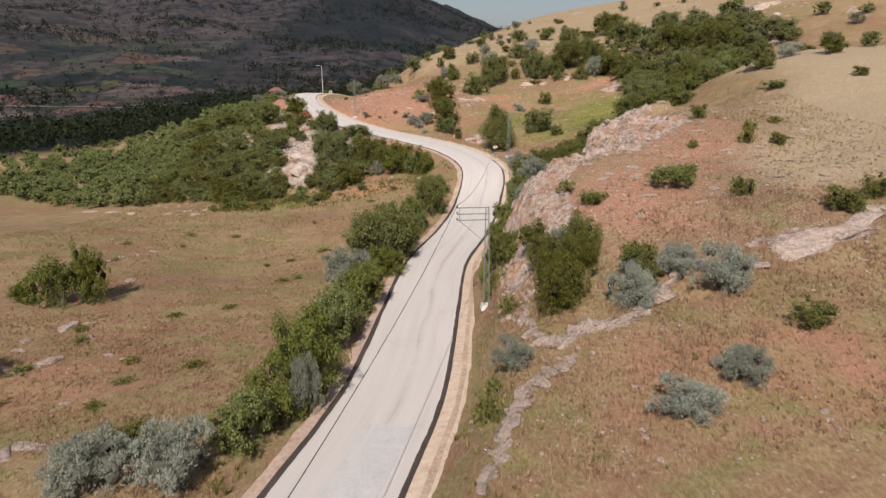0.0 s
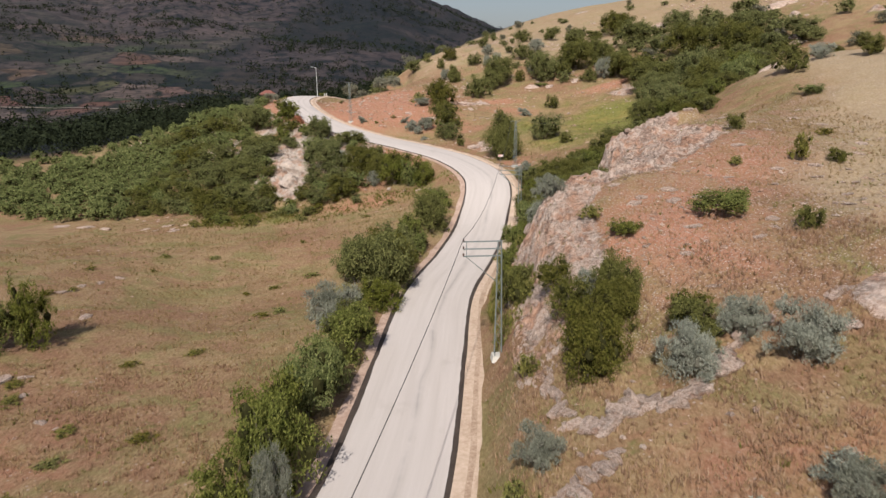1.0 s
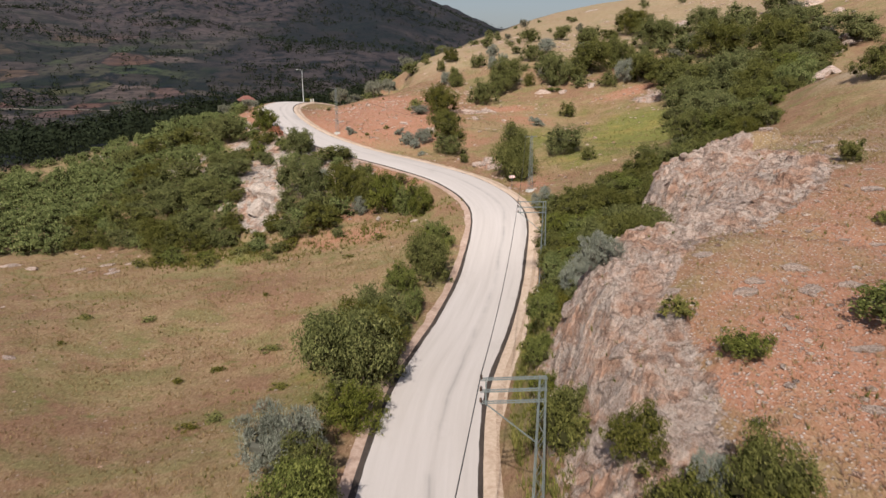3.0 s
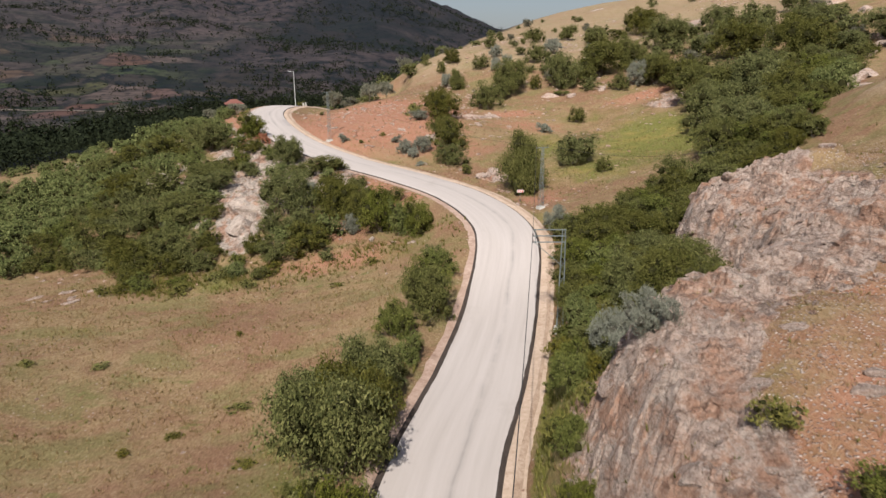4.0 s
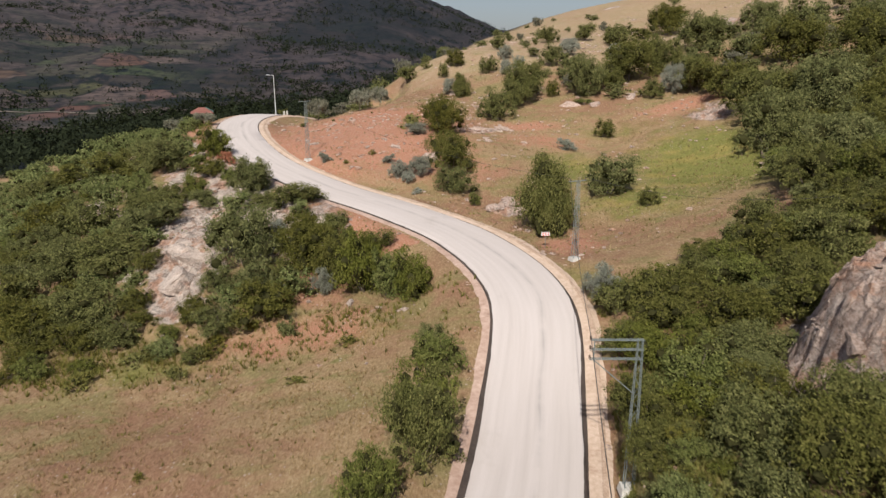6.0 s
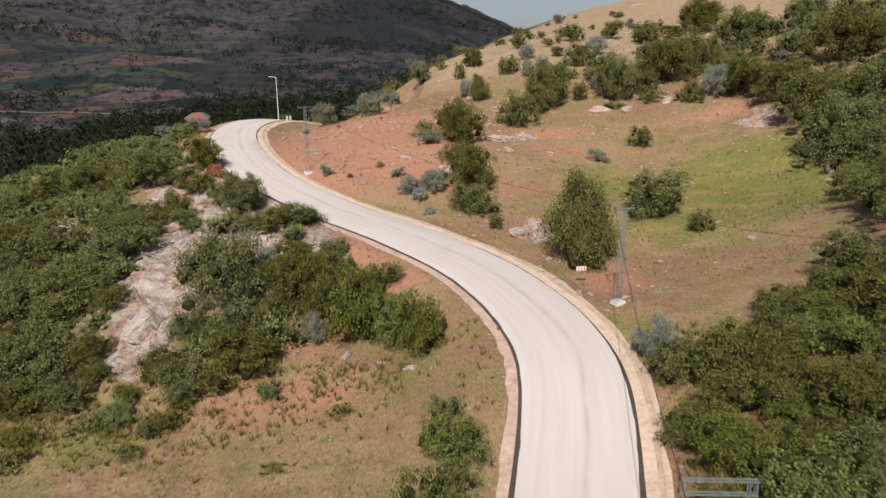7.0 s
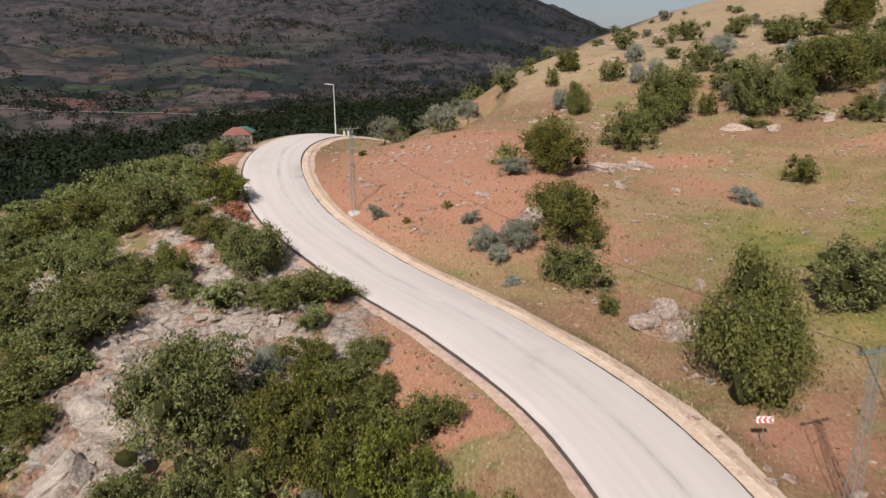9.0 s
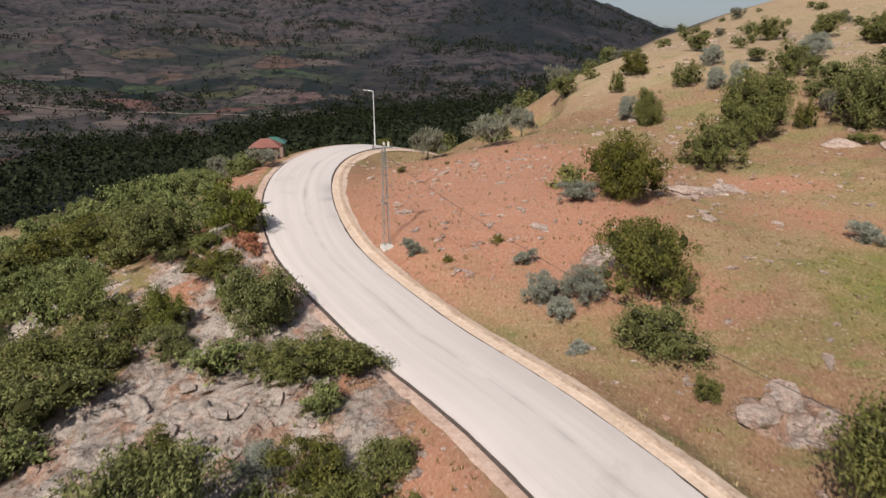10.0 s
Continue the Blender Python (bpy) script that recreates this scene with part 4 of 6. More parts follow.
PLATEAU_SHRUBS = [
    ("mat", 22.7, 60.6, 2.5, 2.0), ("oaklet", 26.6, 55.3, 1.0, 1.7), ("oaklet", 32.8, 50.3, 1.6, 1.9), ("oaklet", 36.1, 52.0, 1.1, 2.0), ("oaklet", 36.0, 69.8, 0.9, 1.2),
    ("oaklet", 32.7, 84.9, 1.2, 1.8), ("yellow", 33.3, 70.8, 1.1, 2.6), ("oaklet", 62.7, 103.4, 1.2, 1.4), ("oak", 78.0, 152.0, 2.2, 2.6),
    ("mat", 15.1, 60.4, 1.3, 1.2), ("yellow", 13.3, 64.9, 1.1, 1.2), ("yellow", 28.0, 72.0, 0.8, 0.9), ("yellow", 40.0, 80.0, 0.9, 0.8),
]
FACE_FOOT = [
    ("silver", 11.2, 74.6, 1.5, 2.6), ("oaklet", 7.2, 64.8, 1.2, 3.2), ("yellow", 7.3, 76.5, 1.3, 1.8), ("yellow", 4.0, 33.8, 0.8, 1.7), ("fresh", 7.4, 74.5, 1.2, 2.2), ("fresh", 8.6, 81.4, 1.6, 2.6),
    ("fresh", 9.2, 86.0, 1.6, 2.4), ("silver", 11.6, 83.6, 1.9, 3.4), ("yellow", 9.6, 90.5, 1.5, 1.8), ("fresh", 11.0, 92.0, 1.6, 2.6), ("fresh", 7.0, 69.6, 1.0, 1.8), ("yellow", 9.0, 78.0, 1.0, 1.3),
    ("silver", 14.2, 124.2, 1.9, 3.4), ("yellow", 4.6, 37.0, 0.9, 1.1),
    ("oak", 16.5, 84.6, 2.3, 3.0), ("oak", 19.6, 87.6, 2.2, 3.0), ("oak", 14.6, 86.4, 2.0, 3.2),
]
for row in FACE_SHRUBS + FACE_FOOT:
    grow(*row, group="shrubs at the foot of the rock face")
for row in PLATEAU_SHRUBS:
    grow(*row, group="shrubs on the stony plateau")
# the slope beyond the bend
MEADOW_EDGE = [
    ("tree", 11.6, 147.2, 3.7, 9.4), ("oak", 21.2, 156.4, 4.0, 5.4), ("oaklet", 24.9, 149.5, 1.4, 2.4), ("bigoak", 0.4, 167.2, 3.6, 6.2), ("oak", 0.6, 160.4, 2.9, 3.8), ("oaklet", 3.6, 156.3, 0.9, 1.6),
    ("silver", -4.4, 166.4, 1.7, 3.0), ("silver", -7.2, 165.8, 1.5, 2.6), ("silver", -5.8, 163.8, 1.0, 1.8), ("silverlet", -4.2, 160.1, 0.9, 0.7), ("silverlet", -9.4, 171.6, 1.2, 1.4), ("silverlet", -19.4, 172.8, 1.2, 1.6),
    ("oaklet", 27.4, 188.5, 1.9, 3.3), ("silverlet", 19.9, 181.9, 1.8, 2.0),
]
SLOPE_SHRUBS = [
    ("bigoak", -0.9, 186.2, 3.5, 6.6), ("yellow", -6.3, 187.4, 2.2, 2.8), ("silver", -5.7, 184.6, 2.0, 2.0), ("oak", 9.1, 200.6, 3.5, 6.4), ("bigoak", 15.6, 211.0, 4.6, 8.4), ("oak", 12.6, 207.4, 2.6, 6.0),
    ("tree", 2.5, 218.6, 2.0, 4.8), ("silver", -0.4, 221.2, 1.8, 3.6), ("oaklet", -10.8, 245.2, 2.6, 3.8), ("silverlet", -12.4, 242.6, 2.0, 2.2), ("yellow", -6.2, 248.5, 1.7, 1.9), ("oak", 1.7, 243.7, 2.6, 4.4),
    ("oaklet", -1.5, 237.4, 1.3, 3.6), ("oaklet", 12.2, 254.0, 2.0, 3.2), ("oaklet", 9.4, 235.2, 2.3, 4.0), ("silver", 13.6, 242.9, 1.7, 3.6), ("silver", 12.7, 231.4, 1.7, 3.5), ("silver", 15.7, 228.9, 1.4, 4.6),
]
UPPER_SHRUBS = [
    ("oak", 27.9, 271.0, 2.9, 4.6), ("oak", 24.2, 233.8, 2.9, 5.3), ("oaklet", 26.6, 232.0, 1.2, 3.6), ("silver", 29.6, 245.1, 2.5, 4.2), ("oak", 37.8, 269.9, 3.0, 4.9), ("oaklet", 23.4, 264.1, 1.0, 2.1),
    ("bigoak", 28.2, 211.4, 4.0, 8.4), ("bigoak", 37.5, 215.8, 5.8, 8.8), ("oak", 34.2, 212.4, 2.6, 4.4), ("silver", 38.0, 229.5, 2.3, 5.4), ("oak", 44.7, 259.0, 3.8, 5.8), ("oaklet", 52.9, 265.8, 3.0, 3.2),
    ("bigoak", 44.2, 218.6, 4.2, 8.0), ("oak", 39.3, 203.6, 2.3, 4.0), ("silver", 43.3, 203.4, 2.5, 5.6), ("bigoak", 47.0, 200.6, 4.0, 7.0), ("bigoak", 58.7, 235.0, 6.4, 8.4), ("oak", 65.8, 287.3, 6.0, 4.6),
    ("oaklet", 21.5, 212.2, 1.3, 3.6), ("mat", 26.8, 207.6, 2.0, 0.9),
]
BAND_SHRUBS = [
    ("oak", 51.2, 193.8, 5.0, 6.8), ("bigoak", 48.2, 168.0, 4.8, 8.8), ("bigoak", 65.2, 204.0, 7.0, 8.2), ("bigoak", 60.3, 269.0, 5.6, 8.4), ("oak", 45.2, 263.1, 3.6, 4.4), ("bigoak", 58.6, 174.6, 5.6, 8.6),
    ("bigoak", 72.5, 235.1, 4.8, 7.6), ("bigoak", 72.5, 190.0, 6.6, 8.8), ("bigoak", 41.0, 136.6, 3.9, 6.2), ("bigoak", 53.6, 149.9, 4.6, 7.8), ("bigoak", 82.3, 203.3, 5.4, 6.6), ("bigoak", 37.2, 135.2, 3.2, 5.2),
    ("oak", 55.3, 121.8, 3.0, 4.8), ("oak", 86.0, 182.0, 5.0, 6.2), ("silver", 61.8, 125.2, 2.0, 2.6), ("mat", 52.1, 107.8, 2.0, 1.4), ("oak", 66.8, 120.0, 2.2, 3.4), ("oaklet", 42.7, 122.2, 1.3, 2.5),
    ("bigoak", 50.4, 180.6, 5.6, 7.6),
]
OLIVES = [
    ("olive", -26.6, 207.4, 2.1, 4.3), ("olive", -18.2, 208.4, 2.3, 4.5), ("olive", -15.5, 222.0, 2.0, 4.4), ("olive", -53.0, 199.6, 2.2, 3.0), ("olive", -46.8, 199.4, 2.0, 2.6), ("olive", -12.6, 256.0, 2.4, 4.4),
    ("rusty", -34.0, 170.2, 1.5, 1.8), ("oaklet", -37.2, 221.5, 1.2, 1.5),
]
for row in MEADOW_EDGE + SLOPE_SHRUBS + UPPER_SHRUBS + BAND_SHRUBS + OLIVES:
    grow(*row, group="shrubs on the slope beyond the bend")
# the wooded knoll west of the bend
KNOLL_SHRUBS = [
    ("fresh", -3.2, 129.0, 2.5, 5.4), ("fresh", -8.4, 132.4, 3.0, 6.2), ("fresh", -5.9, 130.6, 2.1, 4.6), ("oak", -11.6, 134.4, 2.4, 5.0), ("bigoak", -14.9, 136.8, 3.3, 6.2), ("bigoak", -22.2, 137.4, 4.1, 6.4),
    ("oak", -17.9, 128.8, 3.5, 3.9), ("oak", -19.9, 153.2, 3.2, 3.0), ("bigoak", -27.2, 158.6, 3.1, 5.2), ("fresh", -36.9, 174.6, 3.3, 5.2), ("oaklet", -39.4, 180.0, 1.2, 2.8), ("bigoak", -44.2, 171.4, 4.5, 5.4),
    ("oak", -54.5, 178.5, 5.0, 4.6), ("oak", -63.3, 180.1, 5.2, 4.8), ("oak", -66.6, 174.6, 4.4, 4.8), ("oak", -37.8, 148.6, 4.0, 4.2), ("oak", -46.8, 152.8, 4.6, 4.5), ("oak", -53.9, 155.4, 3.8, 5.0),
]
KNOLL_FOOT = [
    ("oak", -25.2, 143.0, 2.0, 3.2), ("bigoak", -38.1, 140.7, 4.8, 4.4), ("bigoak", -45.0, 142.2, 4.3, 5.2), ("bigoak", -36.6, 131.0, 4.2, 4.6), ("oak", -32.6, 156.0, 1.8, 2.6), ("oak", -21.4, 126.6, 2.4, 2.6),
    ("silver", -20.3, 145.3, 1.5, 1.9), ("silver", -12.6, 132.0, 1.1, 2.9), ("oaklet", -22.6, 153.5, 1.4, 1.6), ("fresh", -34.9, 158.8, 1.8, 3.8), ("oak", -35.2, 166.5, 2.5, 2.6), ("bigoak", -39.2, 153.6, 4.0, 3.9),
    ("oak", -24.3, 154.6, 2.2, 2.0), ("oaklet", -17.6, 153.9, 1.2, 2.0), ("yellow", -8.8, 121.9, 1.0, 0.9), ("yellow", -28.2, 122.8, 1.4, 1.0), ("yellow", -21.5, 124.6, 1.4, 1.0), ("oak", -50.0, 138.5, 3.8, 5.0),
    ("bigoak", -42.4, 129.4, 3.8, 5.0), ("oak", -31.2, 125.8, 2.4, 2.8), ("oak", -35.6, 126.2, 2.6, 3.2), ("oak", -40.2, 126.6, 2.4, 3.2),
]
for row in KNOLL_SHRUBS + KNOLL_FOOT:
    grow(*row, group="shrubs on the wooded knoll")


def thicket(seed, count, x0, x1, y0, y1, inside, kinds, sizes, gap, group, far=None):
    """Shrubs scattered over a stretch of the plan, where inside() allows them and none stands too near; far: a list that takes them instead."""
    rng = random.Random(seed)
    made, tries = 0, 0
    while made < count and tries < count * 40:
        tries += 1
        x, y = rng.uniform(x0, x1), rng.uniform(y0, y1)
        r = rng.uniform(*sizes)
        if any((x - a) ** 2 + (y - b) ** 2 < (gap * (r + c)) ** 2 for a, b, c in grown) or rng.random() > inside(x, y):
            continue
        h = r * rng.uniform(1.0, 1.5)
        if far is None:
            grow(rng.choice(kinds), x, y, r, h, group)
        else:
            far.append((x, y, r, h))
            grown.append((x, y, r))
        made += 1


def joined_shrubs(name, seed, places, leaves, leaf, material, label):
    """Shrubs too far off to pick apart, all in one mesh."""
    forms = []
    for k in range(4):
        me, lobes = crown_mesh("form", seed + k, "bush", 11, leaves, leaf, material, 0.5)
        co, tri, kind = np.zeros(len(me.vertices) * 3, np.float32), np.zeros(len(me.loops), np.int32), np.zeros(len(me.polygons), np.int32)
        me.vertices.foreach_get("co", co)
        me.loops.foreach_get("vertex_index", tri)
        me.polygons.foreach_get("material_index", kind)
        forms.append((co.reshape(-1, 3), tri.reshape(-1, 3), kind, list(me.materials)))
        bpy.data.meshes.remove(me)
    rng = np.random.default_rng(seed)
    x, y = np.array([q[0] for q in places]), np.array([q[1] for q in places])
    z = ground_z(x, y)
    verts, faces, kinds, base = [], [], [], 0
    for k, (px, py, r, h) in enumerate(places):
        w = rng.uniform(0, 6.28)
        v, tri, kind, both = forms[k % 4]
        verts.append(np.stack([px + r * (v[:, 0] * math.cos(w) - v[:, 1] * math.sin(w)), py + r * (v[:, 0] * math.sin(w) + v[:, 1] * math.cos(w)), z[k] - 0.03 * h + h * v[:, 2]], -1))
        faces.append(tri + base)
        kinds.append(kind)
        base += len(v)
    me = fast_mesh(name, np.concatenate(verts), np.concatenate(faces), both, False)
    me.polygons.foreach_set("material_index", np.concatenate(kinds))
    return tagged(new(name, me), label, "shrubs", kind="stuff")


def off_road(x, y):
    return abs(float(along(road_line, [x], [y])[0][0]))


def open_rock(x, y):
    """Bare limestone on the knoll, clear of shrubs."""
    return any(((x - a) / p) ** 2 + ((y - b) / q) ** 2 < 1 for a, b, p, q in OPEN_ROCK)


def on_knoll(x, y):
    edge = np.interp(x, (-130, -90, -65, -51, -38, -26, -20, -10), (150, 136, 128, 131, 126, 122.5, 128, 130)) + 1.5
    side = float(along(road_line, [x], [y])[0][0])
    if y < edge or side > -8.2 or -0.8 * (x + 62) + 0.6 * (y - 212) > -5:
        return 0
    bare = float(rockiness(np.array([x]), np.array([y]))[0])
    return 0.0 if open_rock(x, y) else max(0.04, 1 - 1.1 * bare)


def on_brow(x, y):
    fall = -0.8 * (x + 62) + 0.6 * (y - 212)
    return 1 if -6 < fall < 18 and float(along(road_line, [x], [y])[0][0]) < -9 else 0


def in_gully(x, y):
    d = float(along(face_line, [x], [y])[0][0])
    if off_road(x, y) < 7.0 or d > -0.3 or x < 11.6:
        return 0
    return 1 if y < 122 + 0.5 * (x - 14) and y > 83 else 0


def up_band(x, y):
    """The belt of scrub that climbs between the meadow and the plateau."""
    low = np.interp(y, (122, 126, 140, 150, 165, 180, 195, 215, 245), (36, 35, 37, 41, 46, 48, 50, 56, 60))
    high = np.interp(y, (122, 126, 140, 150, 165, 180, 200, 245), (38, 43, 54, 60, 70, 82, 90, 96))
    return 1 if low < x < high else 0.0


distant, knoll_far = [], []


def weedy(x, y):
    d = float(along(face_line, [x], [y])[0][0])
    return 1 if off_road(x, y) > 5.9 and d < 0.2 else 0


thicket(31, 26, 6.5, 15, 60, 100, weedy, ["yellow", "oaklet", "fresh", "yellow"], (0.7, 1.5), 0.45, "weeds at the foot of the rock face")
thicket(32, 15, -42, -14, 119, 127, lambda x, y: 1, ["yellow", "yellow", "fresh", "oaklet"], (0.8, 1.7), 0.3, "weeds at the foot of the knoll")
thicket(33, 16, -9, 0, 64, 122, lambda x, y: 1 if -8.5 < along(road_line, [x], [y])[0][0] < -5.6 else 0, ["yellow", "mat", "oaklet"], (0.5, 1.1), 0.5, "weeds on the road's west verge")
tussock_rng = random.Random(37)
for k in range(46):
    x, y = tussock_rng.uniform(-44, -7), tussock_rng.uniform(40, 122)
    if along(road_line, [x], [y])[0][0] < -7 and float(fbm(np.array([x]), np.array([y]), 14, 2, 43)[0]) > -0.05:
        grow("yellow", x, y, tussock_rng.uniform(0.5, 1.2), tussock_rng.uniform(0.25, 0.5), "tussocks in the field", "low green tussock of grass in the dry field")
thicket(21, 62, -60, -6, 122, 172, on_knoll, ["oak", "oak", "oak", "fresh", "oaklet"], (1.2, 2.8), 0.66, "shrubs on the wooded knoll")
thicket(29, 130, -130, -60, 124, 215, on_knoll, [], (1.8, 3.4), 0.6, "", knoll_far)
thicket(34, 60, -64, -8, 128, 206, on_knoll, [], (1.3, 2.6), 0.6, "", knoll_far)
thicket(36, 110, -120, -46, 130, 240, on_brow, [], (1.0, 1.9), 0.6, "", knoll_far)
thicket(22, 80, 11.6, 44, 83, 150, in_gully, ["oak", "bigoak", "oak", "fresh"], (1.8, 3.3), 0.54, "shrubs in the gully beside the road")
thicket(23, 62, 34, 84, 122, 186, up_band, ["oak", "oak", "bigoak", "fresh"], (1.8, 4.2), 0.68, "shrubs on the band above the meadow")
thicket(30, 44, 50, 120, 184, 245, up_band, [], (2.0, 4.6), 0.75, "", distant)
thicket(24, 16, 14, 66, 205, 245, lambda x, y: 1 if float(fbm(np.array([x]), np.array([y]), 18, 2, 41)[0]) > -0.1 else 0, [], (1.5, 3.6), 0.75, "", distant)
thicket(25, 44, -20, 120, 250, 350, lambda x, y: 1 if x > -14 + 0.05 * (y - 225) else 0.2, [], (1.0, 2.6), 1.3, "", distant)
thicket(26, 30, 40, 140, 110, 210, lambda x, y: 1 if x > 66 + 0.4 * (y - 110) else 0, [], (1.2, 2.6), 1.5, "", distant)
thicket(27, 140, -80, 4, 226, 420, lambda x, y: 1 if off_road(x, y) > 9 and x < -20 + 0.13 * (y - 226) else 0, [], (1.8, 3.6), 0.6, "", distant)
thicket(28, 5, -32, -8, 168, 208, lambda x, y: 1 if along(road_line, [x], [y])[0][0] > 7 else 0, ["oaklet", "yellow"], (0.3, 0.7), 2.0, "small shrubs on the red slope")
joined_shrubs("knoll_shrubs", 160, knoll_far, 1500, 0.055, FRESH, "dense dull green shrubs on the far side of the knoll")
joined_shrubs("distant_shrubs", 140, [q for k, q in enumerate(distant) if k % 6], 1300, 0.058, OAK, "dull green shrubs scattered over the far slopes")
joined_shrubs("distant_grey_shrubs", 150, [q for k, q in enumerate(distant) if k % 6 == 0], 1300, 0.058, OLIVE, "grey-green shrubs scattered over the far slopes")


# ---- rocks ----
def rock_mesh(seed, flat=0.6, cuts=15, material=ROCK):
    """A limestone block: a ball cut flat along its joints, with worn arrises."""
    rng = np.random.default_rng(seed)
    bm = bmesh.new()
    bmesh.ops.create_icosphere(bm, subdivisions=3, radius=1.0)
    v = np.array([p.co[:] for p in bm.verts])
    for k in range(cuts):
        n = rng.normal(size=3)
        if k < 2:
            n = np.array([rng.normal(0, 0.15), rng.normal(0, 0.15), 1.0 if k == 0 else -1.0])
        n /= np.linalg.norm(n)
        limit = rng.uniform(0.34, 0.62)
        over = np.maximum(v @ n - limit, 0)
        v = v - np.outer(over * 0.96, n)
    v = v * np.array([1.0, rng.uniform(0.65, 1.0), flat])
    v = v / np.abs(v[:, :2]).max()
    bump = np.array([noise.fractal(Vector(p) * 3.1 + Vector((seed, 0, 0)), 0.8, 2.0, 4) for p in v])
    v = v * (1 + 0.13 * bump)[:, None]
    faces = np.array([[c.index for c in f.verts] for f in bm.faces])
    bm.free()
    return fast_mesh("limestone_rock", v, faces, [material], False)


rock_forms = [rock_mesh(200 + k, 0.6 + 0.12 * (k % 4)) for k in range(8)]
grey_forms = [rock_mesh(240 + k, 0.6 + 0.12 * (k % 4), 15, GREY_ROCK) for k in range(4)]
rock_count = 0


def lay_rock(x, y, size, tall=1.0, turn=None, group="limestone rocks", label="pale weathered limestone rock half sunk in soil", sink=0.25, name="rock"):
    global rock_count
    rng = random.Random(900 + rock_count)
    ob = new(name, grey_forms[rock_count % 4] if y > 126 and along(road_line, [x], [y])[0][0] < 0 else rock_forms[rock_count % 8])
    rock_count += 1
    z = float(ground_z(np.array([x]), np.array([y]))[0])
    around = ground_z(np.array([x - size, x + size, x, x]), np.array([y, y, y - size, y + size]))
    up = Vector((around[0] - around[1], around[2] - around[3], 2 * size)).normalized()
    lie = Vector((0, 0, 1)).rotation_difference(up) @ Euler((rng.uniform(-0.12, 0.12), rng.uniform(-0.12, 0.12), rng.uniform(0, 6.28) if turn is None else turn)).to_quaternion()
    ob.matrix_world = Matrix.LocRotScale((x, y, z + size * tall * (0.3 - sink)), lie, (size, size * rng.uniform(0.6, 1.0), size * tall))
    return tagged(ob, label, name.replace("_", " "), group)


rock_rng = random.Random(77)
def build_rock_face():
    """The broken limestone face beside the road: tilted beds, clefts and weathered knobs."""
    gx, gy = np.arange(4.6, 46.0, 0.17), np.arange(43.0, 121.0, 0.17)
    x, y = np.meshgrid(gx, gy)
    shape = x.shape
    x, y = x.ravel(), y.ravel()
    d, h, w = along(face_line, x, y)
    ragged = 2.6 * fbm(x, y, 7, 3, 111)
    mask = smooth(-1.6, -0.2, d) * (1 - smooth(0, 1, (d + ragged - 3.0 - 5.5 * smooth(66, 78, y)) / 3.6)) * smooth(0.4, 2.6, h) * smooth(5.9, 6.9, np.abs(along(road_line, x, y)[0]))
    z = ground_z(x, y)
    u, v = 0.80 * x + 0.60 * y, -0.60 * x + 0.80 * y
    q = (z + 0.22 * u + 0.5 * fbm(x, y, 5, 3, 113)) / 0.55
    beds = ((np.floor(q) + smooth(0.6, 1.0, q - np.floor(q))) - q) * 0.55
    split = np.abs(fbm(u * 0.33, v * 1.5, 3.4, 4, 117))
    cleft = 0.75 * (1 - smooth(0.0, 0.09, split)) * smooth(-0.3, 0.1, fbm(x, y, 9, 2, 119))
    joint = np.abs(fbm(u * 1.4, v * 0.5, 2.6, 3, 121))
    cleft = cleft + 0.35 * (1 - smooth(0.0, 0.07, joint))
    knobs = 0.38 * np.abs(fbm(x, y, 1.5, 4, 123, 0.7)) + 0.16 * fbm(x, y, 0.5, 2, 127)
    z = z + mask * (0.12 + 0.9 * beds + knobs - cleft) - 0.45 * (1 - smooth(0.0, 0.35, mask))
    i = np.arange(len(x)).reshape(shape)
    quads = np.stack([i[:-1, :-1], i[:-1, 1:], i[1:, 1:], i[1:, :-1]], -1).reshape(-1, 4)
    quads = quads[mask[quads].max(1) > 0.02]
    used_verts, inverse = np.unique(quads, return_inverse=True)
    me = fast_mesh("rock_face", np.stack([x, y, z], -1)[used_verts], inverse.reshape(-1, 4), [ROCK], False)
    return tagged(new("rock_face", me), "broken pinkish-grey limestone face with tilted beds and dark clefts", "rock face", kind="structure")


build_rock_face()
# blocks of the rock face, bedded along it
for k in range(46):
    s = rock_rng.uniform(0.16, 0.97)
    a = face_line[int(s * (len(face_line) - 2))]
    b = face_line[int(s * (len(face_line) - 2)) + 1]
    nx, ny = (b[1] - a[1]), -(b[0] - a[0])
    q = math.hypot(nx, ny)
    d = rock_rng.uniform(-0.3, 5.0)
    x, y = a[0] + nx / q * d + rock_rng.uniform(-1, 1), a[1] + ny / q * d + rock_rng.uniform(-1, 1)
    if off_road(x, y) < 6.6:
        continue
    lay_rock(x, y, rock_rng.uniform(0.4, 1.3), rock_rng.uniform(0.4, 0.75), math.atan2(b[1] - a[1], b[0] - a[0]) + rock_rng.uniform(-0.4, 0.4), "blocks of the roadside rock face", "fractured pinkish-grey limestone block of the rock face", 0.32, "rock_block")
# stones lining the old terrace edge and the field
LEDGE = [(10.0, 38.2), (8.8, 37.2), (7.7, 36.6), (6.7, 35.7), (6.1, 34.2), (5.6, 33.1), (5.2, 32.2), (4.7, 30.7), (4.2, 29.4), (3.8, 28.2), (3.2, 27.4)]
TERRACE = [(19.6, 46.0), (17.1, 44.0), (16.2, 43.2), (13.5, 41.1), (12.1, 42.2), (10.9, 41.6), (9.6, 40.8), (8.3, 41.4), (7.6, 44.7), (7.3, 47.0)]
